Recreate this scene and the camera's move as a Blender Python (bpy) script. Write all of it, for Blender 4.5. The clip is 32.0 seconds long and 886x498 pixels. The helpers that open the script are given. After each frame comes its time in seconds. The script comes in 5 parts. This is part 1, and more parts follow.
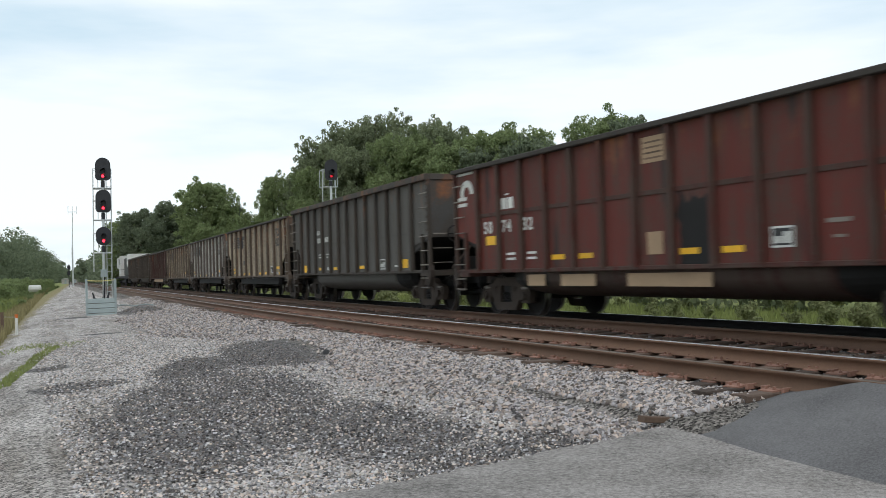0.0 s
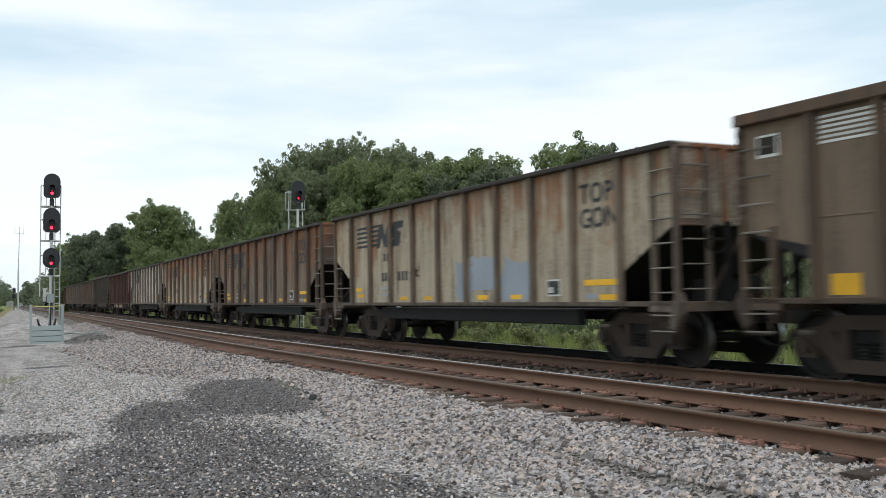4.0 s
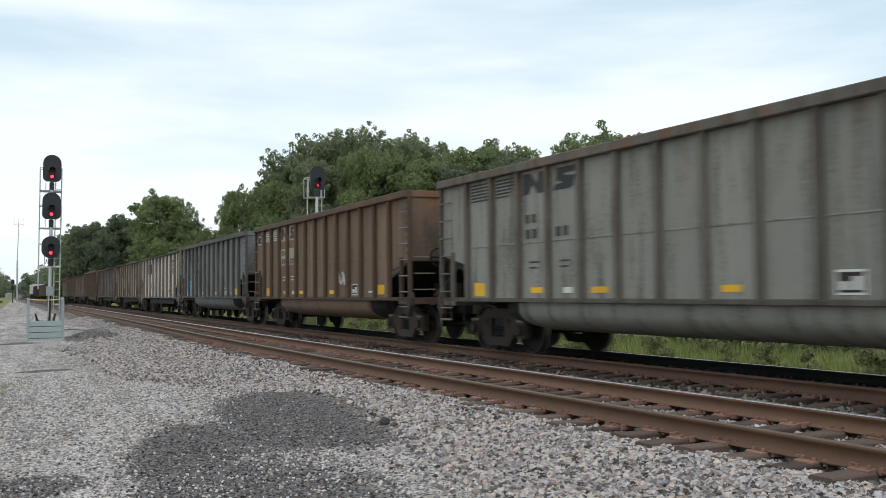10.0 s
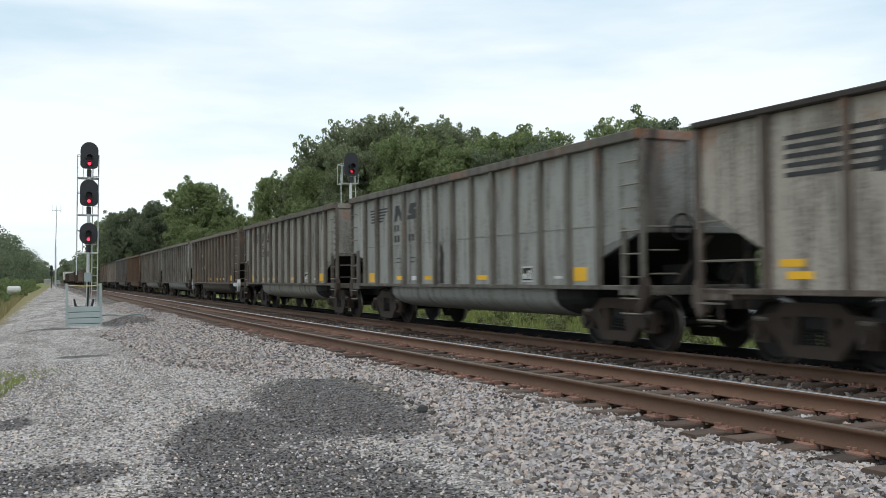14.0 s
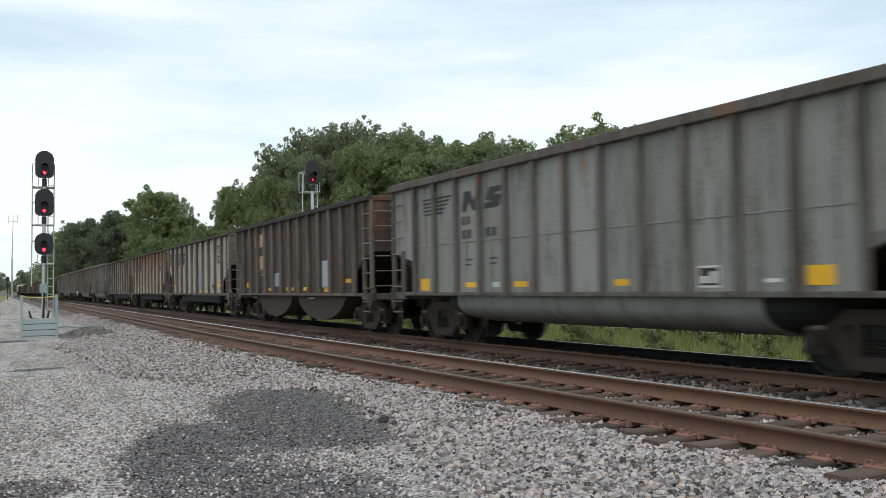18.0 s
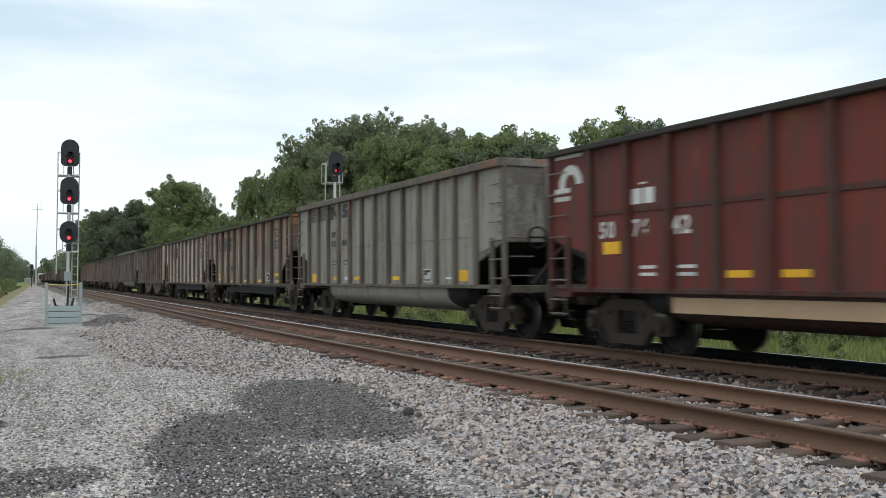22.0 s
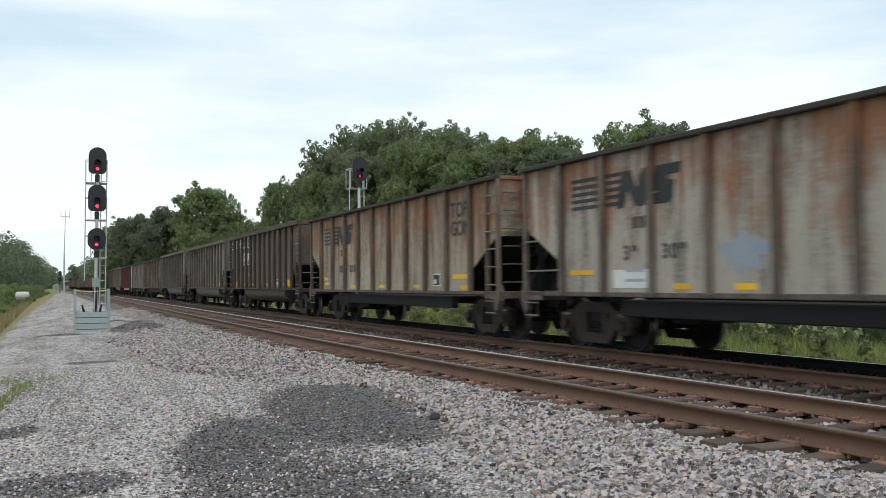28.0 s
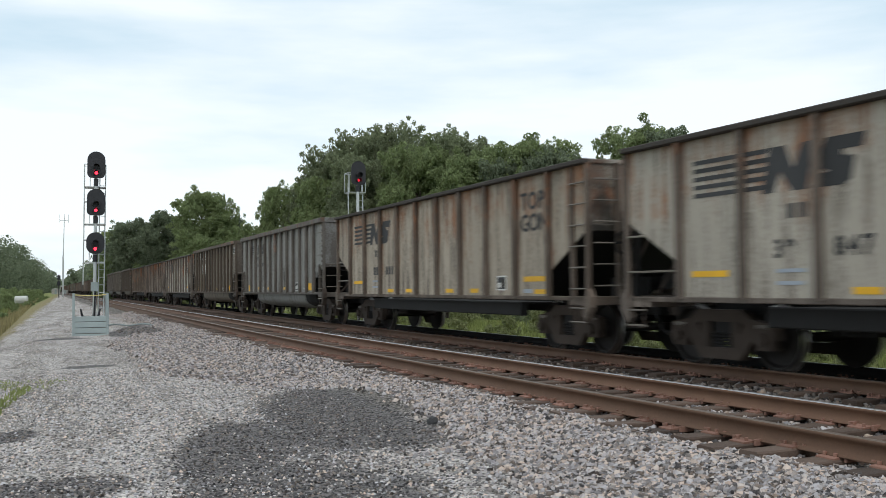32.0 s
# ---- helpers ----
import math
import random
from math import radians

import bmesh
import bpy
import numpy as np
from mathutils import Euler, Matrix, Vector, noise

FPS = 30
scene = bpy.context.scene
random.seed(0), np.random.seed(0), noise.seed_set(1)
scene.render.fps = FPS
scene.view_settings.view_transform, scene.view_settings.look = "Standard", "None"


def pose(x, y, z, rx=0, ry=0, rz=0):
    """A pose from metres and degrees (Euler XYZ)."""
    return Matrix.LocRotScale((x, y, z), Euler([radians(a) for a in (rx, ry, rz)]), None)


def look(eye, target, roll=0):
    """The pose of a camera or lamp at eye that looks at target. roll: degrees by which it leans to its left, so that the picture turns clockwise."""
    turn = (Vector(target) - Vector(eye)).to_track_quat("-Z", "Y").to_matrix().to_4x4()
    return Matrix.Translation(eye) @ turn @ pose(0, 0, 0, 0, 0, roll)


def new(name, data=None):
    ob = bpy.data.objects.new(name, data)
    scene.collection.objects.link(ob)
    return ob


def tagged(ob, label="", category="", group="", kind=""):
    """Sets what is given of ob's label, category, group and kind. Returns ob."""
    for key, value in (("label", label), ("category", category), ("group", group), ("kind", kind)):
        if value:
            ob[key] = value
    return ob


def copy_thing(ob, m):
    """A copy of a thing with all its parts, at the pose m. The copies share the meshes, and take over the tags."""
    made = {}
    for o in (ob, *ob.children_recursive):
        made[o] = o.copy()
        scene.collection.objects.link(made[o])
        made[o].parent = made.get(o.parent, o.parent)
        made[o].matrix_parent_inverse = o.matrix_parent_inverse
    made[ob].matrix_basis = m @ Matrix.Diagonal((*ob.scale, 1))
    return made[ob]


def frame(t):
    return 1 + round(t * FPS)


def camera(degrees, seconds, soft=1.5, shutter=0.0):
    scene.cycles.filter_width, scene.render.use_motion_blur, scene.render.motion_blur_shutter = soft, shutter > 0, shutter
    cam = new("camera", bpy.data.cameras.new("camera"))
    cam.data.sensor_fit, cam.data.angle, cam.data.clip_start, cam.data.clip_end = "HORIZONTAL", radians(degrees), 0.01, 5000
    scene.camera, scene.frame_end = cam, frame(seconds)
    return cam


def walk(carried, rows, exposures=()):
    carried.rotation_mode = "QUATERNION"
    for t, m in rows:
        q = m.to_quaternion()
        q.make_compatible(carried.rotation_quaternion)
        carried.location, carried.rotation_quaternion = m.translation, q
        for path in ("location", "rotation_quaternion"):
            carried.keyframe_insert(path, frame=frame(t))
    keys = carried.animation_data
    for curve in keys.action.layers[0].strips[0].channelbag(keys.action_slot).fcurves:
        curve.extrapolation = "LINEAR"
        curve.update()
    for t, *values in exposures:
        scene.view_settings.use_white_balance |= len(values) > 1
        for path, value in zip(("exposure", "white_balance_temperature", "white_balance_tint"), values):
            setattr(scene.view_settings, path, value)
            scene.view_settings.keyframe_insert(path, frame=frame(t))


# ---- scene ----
cam = camera(50.17, 32.0, soft=0.6, shutter=0.3)
PATH = [
    (0, (0.305, -5.980, 1.114), (1.0287, -4.1161, 1.1551), -1.80),
    (0.5, (0.425, -5.549, 1.120), (1.1827, -3.6991, 1.1626), -1.20),
    (1, (0.417, -5.304, 1.158), (1.1889, -3.4602, 1.2141), -0.32),
    (1.5, (0.368, -5.000, 1.178), (1.1691, -3.1687, 1.2513), -0.95),
    (2, (0.407, -4.681, 1.168), (1.2194, -2.8549, 1.2440), -1.58),
    (2.5, (0.373, -4.419, 1.202), (1.1388, -2.5731, 1.2889), -2.17),
    (3, (0.346, -4.014, 1.177), (1.1216, -2.1722, 1.2625), -1.77),
    (3.5, (0.316, -3.720, 1.186), (1.1235, -1.8922, 1.2658), -1.08),
    (4, (0.387, -3.372, 1.203), (1.1996, -1.5473, 1.3007), -1.05),
    (4.5, (0.275, -3.128, 1.226), (1.1021, -1.3100, 1.3235), -1.93),
    (6.5, (0.378, -1.700, 1.281), (1.1698, 0.1350, 1.3685), -1.41),
    (7, (0.427, -1.372, 1.298), (1.2127, 0.4655, 1.3899), -0.59),
    (7.5, (0.399, -0.998, 1.276), (1.1960, 0.8338, 1.3632), -1.26),
    (8, (0.387, -0.709, 1.265), (1.2008, 1.1164, 1.3396), -0.73),
    (8.5, (0.427, -0.391, 1.257), (1.2317, 1.4379, 1.3396), -0.20),
    (9, (0.419, -0.149, 1.252), (1.2261, 1.6792, 1.3341), -0.20),
    (9.5, (0.402, 0.025, 1.246), (1.2218, 1.8478, 1.3320), -0.96),
    (10, (0.477, 0.192, 1.242), (1.2905, 2.0171, 1.3296), -0.59),
    (10.5, (0.476, 0.265, 1.254), (1.2674, 2.0997, 1.3414), -0.20),
    (11, (0.483, 0.311, 1.246), (1.2822, 2.1429, 1.3245), -0.68),
    (11.5, (0.496, 0.335, 1.248), (1.2924, 2.1680, 1.3194), -0.96),
    (12, (0.481, 0.349, 1.247), (1.2660, 2.1877, 1.3194), -0.47),
    (12.5, (0.487, 0.372, 1.237), (1.2758, 2.2086, 1.3010), -0.72),
    (13, (0.483, 0.360, 1.250), (1.2638, 2.2005, 1.3117), -0.62),
    (13.5, (0.459, 0.331, 1.262), (1.2221, 2.1790, 1.3216), -0.65),
    (15.5, (0.461, 0.335, 1.248), (1.1980, 2.1933, 1.3055), -0.36),
    (16, (0.451, 0.314, 1.250), (1.1998, 2.1678, 1.3219), -0.56),
    (16.5, (0.450, 0.304, 1.252), (1.2083, 2.1530, 1.3329), -0.29),
    (17, (0.444, 0.338, 1.239), (1.2273, 2.1767, 1.3203), -0.38),
    (17.5, (0.493, 0.415, 1.246), (1.3091, 2.2396, 1.3207), -0.22),
    (18, (0.551, 0.447, 1.252), (1.3723, 2.2685, 1.3264), -1.05),
    (18.5, (0.526, 0.484, 1.257), (1.3567, 2.3019, 1.3337), -1.28),
    (19, (0.465, 0.365, 1.281), (1.3069, 2.1773, 1.3643), -1.52),
    (19.5, (0.506, 0.457, 1.259), (1.3338, 2.2761, 1.3448), -1.53),
    (20, (0.497, 0.477, 1.251), (1.3140, 2.2998, 1.3418), -1.02),
    (20.5, (0.483, 0.480, 1.262), (1.2938, 2.3064, 1.3513), -0.90),
    (21, (0.497, 0.506, 1.255), (1.2990, 2.3363, 1.3354), -0.90),
    (21.5, (0.504, 0.531, 1.251), (1.2943, 2.3675, 1.3160), -0.86),
    (22, (0.506, 0.558, 1.251), (1.2886, 2.3972, 1.3102), -0.35),
    (22.5, (0.502, 0.566, 1.246), (1.2772, 2.4084, 1.3149), -0.45),
    (23, (0.496, 0.563, 1.251), (1.2671, 2.4062, 1.3332), -0.23),
    (23.5, (0.517, 0.571, 1.255), (1.2850, 2.4158, 1.3331), -0.33),
    (24, (0.522, 0.575, 1.250), (1.2901, 2.4206, 1.3187), -0.83),
    (24.5, (0.529, 0.583, 1.236), (1.2922, 2.4299, 1.3001), -0.55),
    (25, (0.530, 0.585, 1.237), (1.2864, 2.4348, 1.2994), -0.46),
    (25.5, (0.522, 0.579, 1.243), (1.2733, 2.4317, 1.3044), -0.22),
    (27.5, (0.504, 0.577, 1.241), (1.2498, 2.4318, 1.3025), -0.42),
    (28, (0.481, 0.539, 1.255), (1.2173, 2.3976, 1.3242), -0.64),
    (28.5, (0.474, 0.534, 1.258), (1.1982, 2.3966, 1.3262), -0.94),
    (29, (0.480, 0.549, 1.244), (1.2038, 2.4120, 1.3133), -0.79),
    (29.5, (0.505, 0.546, 1.253), (1.2342, 2.4074, 1.3245), -1.11),
    (30, (0.489, 0.541, 1.252), (1.2211, 2.4008, 1.3286), -0.93),
    (30.5, (0.487, 0.534, 1.259), (1.2278, 2.3900, 1.3385), -0.50),
    (31, (0.496, 0.532, 1.257), (1.2351, 2.3883, 1.3373), -0.54),
    (31.5, (0.511, 0.537, 1.251), (1.2537, 2.3919, 1.3315), -0.89),
    (32, (0.493, 0.524, 1.258), (1.2309, 2.3813, 1.3357), -0.65),
]
walk(cam, [(t, look(eye, target, roll)) for t, eye, target, roll in PATH])

# ---------------------------------------------------------------- light
world = bpy.data.worlds.new("overcast_sky")
scene.world = world
world.use_nodes = True
wn, wl = world.node_tree.nodes, world.node_tree.links
SUN_EL, SUN_ROT = radians(52), radians(200)
sky = wn.new("ShaderNodeTexSky")
sky.sky_type, sky.sun_disc, sky.sun_elevation, sky.sun_rotation = "NISHITA", False, SUN_EL, SUN_ROT
dim = wn.new("ShaderNodeVectorMath"); dim.operation = "SCALE"; dim.inputs[3].default_value = 0.12
wl.new(sky.outputs[0], dim.inputs[0])
co = wn.new("ShaderNodeTexCoord")
mp = wn.new("ShaderNodeMapping"); mp.inputs["Scale"].default_value = (1.0, 1.0, 5.5)
wl.new(co.outputs["Generated"], mp.inputs[0])
cl = wn.new("ShaderNodeTexNoise"); cl.inputs["Scale"].default_value = 1.7; cl.inputs["Detail"].default_value = 6; cl.inputs["Roughness"].default_value = 0.5
wl.new(mp.outputs[0], cl.inputs[0])
cr = wn.new("ShaderNodeValToRGB")
cr.color_ramp.elements[0].position, cr.color_ramp.elements[0].color = 0.39, (0.70, 0.875, 0.985, 1)
cr.color_ramp.elements[1].position, cr.color_ramp.elements[1].color = 0.57, (1.06, 1.13, 1.165, 1)
wl.new(cl.outputs[0], cr.inputs[0])
mx = wn.new("ShaderNodeMix"); mx.data_type = "RGBA"; mx.inputs["Factor"].default_value = 0.86
wl.new(dim.outputs[0], mx.inputs["A"]); wl.new(cr.outputs[0], mx.inputs["B"])
wl.new(mx.outputs["Result"], wn["Background"].inputs[0])
wn["Background"].inputs[1].default_value = 1.0
sun = new("sun", bpy.data.lights.new("sun", "SUN"))
sun.data.energy, sun.data.angle, sun.data.color = 0.95, radians(25), (1, 0.925, 0.84)
sun.matrix_world = look((0, 0, 50), Vector((0, 0, 50)) - Vector((math.sin(SUN_ROT) * math.cos(SUN_EL), math.cos(SUN_ROT) * math.cos(SUN_EL), math.sin(SUN_EL))))

# ---------------------------------------------------------------- materials
def nodes_of(name):
    m = bpy.data.materials.new(name)
    m.use_nodes = True
    return m, m.node_tree.nodes, m.node_tree.links, m.node_tree.nodes["Principled BSDF"]


def noise_of(n, l, vec, scale, detail=4, rough=0.6):
    t = n.new("ShaderNodeTexNoise")
    t.inputs["Scale"].default_value, t.inputs["Detail"].default_value, t.inputs["Roughness"].default_value = scale, detail, rough
    if vec is not None:
        l.new(vec, t.inputs["Vector"])
    return t.outputs[0]


def ramp_of(n, l, fac, lo, hi, c0=(0, 0, 0), c1=(1, 1, 1)):
    r = n.new("ShaderNodeValToRGB")
    r.color_ramp.elements[0].position, r.color_ramp.elements[1].position = lo, hi
    r.color_ramp.elements[0].color, r.color_ramp.elements[1].color = (*c0, 1), (*c1, 1)
    l.new(fac, r.inputs[0])
    return r.outputs[0]


def mix_of(n, l, fac, a, b):
    m = n.new("ShaderNodeMix"); m.data_type = "RGBA"
    for sock, v in (("Factor", fac), ("A", a), ("B", b)):
        if isinstance(v, (int, float)):
            m.inputs[sock].default_value = v
        elif isinstance(v, tuple):
            m.inputs[sock].default_value = (*v, 1)
        else:
            l.new(v, m.inputs[sock])
    return m.outputs["Result"]


def math_of(n, l, op, a, b=0.0, c=0.0):
    m = n.new("ShaderNodeMath"); m.operation = op
    for k, v in enumerate((a, b, c)):
        if isinstance(v, (int, float)):
            m.inputs[k].default_value = v
        else:
            l.new(v, m.inputs[k])
    return m.outputs[0]


def bump_of(n, l, bsdf, h, strength, dist):
    b = n.new("ShaderNodeBump"); b.inputs["Strength"].default_value, b.inputs["Distance"].default_value = strength, dist
    l.new(h, b.inputs["Height"]); l.new(b.outputs[0], bsdf.inputs["Normal"])


def plain(name, c, rough=0.7, metal=0.0, var=0.35, scale=6.0, bump=0.15, island=False):
    """A surface with two scales of mottling, fine relief and a small tint from piece to piece."""
    m, n, l, b = nodes_of(name)
    v = n.new("ShaderNodeTexCoord").outputs["Object"]
    big, fine = noise_of(n, l, v, scale * 0.25, 3), noise_of(n, l, v, scale * 4, 5, 0.7)
    s = math_of(n, l, "MULTIPLY_ADD", math_of(n, l, "ADD", big, fine), 0.5, 0.0)
    if island:
        rnd = n.new("ShaderNodeNewGeometry").outputs["Random Per Island"]
    else:
        rnd = n.new("ShaderNodeObjectInfo").outputs["Random"]
    s = math_of(n, l, "MULTIPLY_ADD", rnd, 0.35, math_of(n, l, "MULTIPLY", s, 0.8))
    lo, hi = tuple(x * (1 - var) for x in c), tuple(min(1, x * (1 + var)) for x in c)
    l.new(ramp_of(n, l, s, 0.25, 0.85, lo, hi), b.inputs["Base Color"])
    b.inputs["Roughness"].default_value, b.inputs["Metallic"].default_value = rough, metal
    if bump:
        bump_of(n, l, b, fine, bump, 0.01)
    return m


def paint(name, c, rust=0.3, dirt=0.3, stain=0.0, seam=0.0):
    """Old freight-car paint: rust runs and blotches, road grime, each panel faded a little differently."""
    m, n, l, b = nodes_of(name)
    v = n.new("ShaderNodeTexCoord").outputs["Object"]
    rnd = n.new("ShaderNodeObjectInfo").outputs["Random"]
    off = n.new("ShaderNodeCombineXYZ")
    for k in range(3):
        l.new(math_of(n, l, "MULTIPLY", rnd, 37.0 + 11 * k), off.inputs[k])
    add = n.new("ShaderNodeVectorMath"); add.operation = "ADD"
    l.new(v, add.inputs[0]); l.new(off.outputs[0], add.inputs[1])
    st = n.new("ShaderNodeMapping"); st.inputs["Scale"].default_value = (1.0, 4.2, 0.45)
    l.new(add.outputs[0], st.inputs[0])
    runs, blot = noise_of(n, l, st.outputs[0], 1.3, 6, 0.65), noise_of(n, l, add.outputs[0], 1.1, 5, 0.7)
    fine = noise_of(n, l, v, 22, 5, 0.7)
    fade = math_of(n, l, "MULTIPLY_ADD", math_of(n, l, "ADD", rnd, blot), 0.5, 0.0)
    col = ramp_of(n, l, fade, 0.1, 0.9, tuple(x * 0.74 for x in c), tuple(min(1, x * 1.16) for x in c))
    grime = ramp_of(n, l, math_of(n, l, "MULTIPLY_ADD", fine, 0.35, math_of(n, l, "MULTIPLY", runs, 0.65)), 0.60 - 0.30 * dirt, 0.72 - 0.30 * dirt)
    col = mix_of(n, l, math_of(n, l, "MULTIPLY", grime, 0.75), col, (0.066, 0.051, 0.041))
    if rust > 0:
        sep = n.new("ShaderNodeSeparateXYZ"); l.new(v, sep.inputs[0])
        thin = n.new("ShaderNodeMapping"); thin.inputs["Scale"].default_value = (1.0, 7.5, 0.30)
        l.new(add.outputs[0], thin.inputs[0])
        drip = noise_of(n, l, thin.outputs[0], 1.3, 5, 0.6)
        r = math_of(n, l, "ADD", math_of(n, l, "MULTIPLY", drip, 0.5), math_of(n, l, "MULTIPLY", blot, 0.5))
        r = math_of(n, l, "MULTIPLY_ADD", fine, 0.10, r)
        r = math_of(n, l, "MULTIPLY_ADD", math_of(n, l, "SUBTRACT", sep.outputs[2], 2.2), 0.085, r)
        if seam:  # rust bleeding from the welds of the ribs
            e = math_of(n, l, "ABSOLUTE", math_of(n, l, "SUBTRACT", math_of(n, l, "FRACT", math_of(n, l, "MULTIPLY", sep.outputs[1], 1 / seam)), 0.5))
            r = math_of(n, l, "MULTIPLY_ADD", ramp_of(n, l, e, 0.36, 0.48), 0.10, r)
        mask = ramp_of(n, l, r, 0.70 - 0.22 * rust, 0.84 - 0.23 * rust)
        tone = ramp_of(n, l, blot, 0.35, 0.65, (0.095, 0.033, 0.016), (0.27, 0.105, 0.042))
        col = mix_of(n, l, math_of(n, l, "MULTIPLY", mask, 0.88), col, tone)
    if stain > 0:
        sm = n.new("ShaderNodeMapping"); sm.inputs["Scale"].default_value = (1.0, 2.2, 0.28); sm.inputs["Location"].default_value = (3, 5, 7)
        l.new(add.outputs[0], sm.inputs[0])
        s = ramp_of(n, l, noise_of(n, l, sm.outputs[0], 1.0, 4, 0.6), 0.66 - 0.22 * stain, 0.70 - 0.2 * stain)
        col = mix_of(n, l, math_of(n, l, "MULTIPLY", s, 0.8), col, (0.03, 0.028, 0.026))
    l.new(col, b.inputs["Base Color"])
    b.inputs["Roughness"].default_value = 0.72
    b.inputs["Specular IOR Level"].default_value = 0.3
    bump_of(n, l, b, math_of(n, l, "MULTIPLY_ADD", blot, 1.5, fine), 0.25, 0.012)
    return m


def stone_mat(name, lo, hi):
    """Broken stone, each piece of its own shade."""
    m, n, l, b = nodes_of(name)
    rnd = n.new("ShaderNodeNewGeometry").outputs["Random Per Island"]
    fine = noise_of(n, l, n.new("ShaderNodeTexCoord").outputs["Object"], 60, 3, 0.7)
    s = math_of(n, l, "MULTIPLY_ADD", fine, 0.4, math_of(n, l, "MULTIPLY", rnd, 0.8))
    shade = ramp_of(n, l, s, 0.2, 0.95, lo, hi)
    other = math_of(n, l, "FRACT", math_of(n, l, "MULTIPLY", rnd, 57.3))
    hue = n.new("ShaderNodeValToRGB")
    for pos, c in ((0.0, (1.14, .98, .84)), (0.35, (1.0, .97, .93)), (0.65, (.95, .98, 1.02)), (1.0, (.86, .90, .97))):
        e = hue.color_ramp.elements[0 if pos == 0 else -1] if pos in (0.0, 1.0) else hue.color_ramp.elements.new(pos)
        e.position, e.color = pos, (*c, 1)
    l.new(other, hue.inputs[0])
    tint = n.new("ShaderNodeMix"); tint.data_type, tint.blend_type = "RGBA", "MULTIPLY"; tint.inputs["Factor"].default_value = 1.0
    l.new(shade, tint.inputs["A"]); l.new(hue.outputs[0], tint.inputs["B"])
    l.new(tint.outputs["Result"], b.inputs["Base Color"])
    b.inputs["Roughness"].default_value = 0.95
    b.inputs["Specular IOR Level"].default_value = 0.2
    bump_of(n, l, b, fine, 0.4, 0.01)
    return m


def chipped(name, lo, hi, scale):
    """Worn asphalt with its stone showing, stained in broad patches."""
    m, n, l, b = nodes_of(name)
    v = n.new("ShaderNodeTexCoord").outputs["Object"]
    grit, big = noise_of(n, l, v, scale, 4, 0.8), noise_of(n, l, v, 0.9, 5, 0.65)
    s = math_of(n, l, "ADD", math_of(n, l, "MULTIPLY", grit, 0.65), math_of(n, l, "MULTIPLY", big, 0.35))
    l.new(ramp_of(n, l, s, 0.38, 0.63, lo, hi), b.inputs["Base Color"])
    b.inputs["Roughness"].default_value = 0.92
    b.inputs["Specular IOR Level"].default_value = 0.25
    bump_of(n, l, b, grit, 0.7, 0.012)
    return m


def leafy(name, c):
    """Leaves that let some light through."""
    m, n, l, b = nodes_of(name)
    rnd = n.new("ShaderNodeNewGeometry").outputs["Random Per Island"]
    big = noise_of(n, l, n.new("ShaderNodeTexCoord").outputs["Object"], 0.35, 3)
    s = math_of(n, l, "ADD", math_of(n, l, "MULTIPLY", rnd, 0.55), math_of(n, l, "MULTIPLY", big, 0.6))
    col = ramp_of(n, l, s, 0.2, 0.95, tuple(x * 0.66 for x in c), tuple(x * 1.32 for x in c))
    l.new(col, b.inputs["Base Color"])
    b.inputs["Roughness"].default_value = 0.75
    b.inputs["Specular IOR Level"].default_value = 0.15
    tr = n.new("ShaderNodeBsdfTranslucent"); l.new(col, tr.inputs[0])
    mx2 = n.new("ShaderNodeMixShader"); mx2.inputs[0].default_value = 0.48
    l.new(b.outputs[0], mx2.inputs[1]); l.new(tr.outputs[0], mx2.inputs[2])
    l.new(mx2.outputs[0], n["Material Output"].inputs[0])
    return m


def glow(name, c, strength):
    m, n, l, b = nodes_of(name)
    b.inputs["Base Color"].default_value = (*c, 1)
    b.inputs["Emission Color"].default_value = (*c, 1)
    b.inputs["Emission Strength"].default_value = strength
    return m


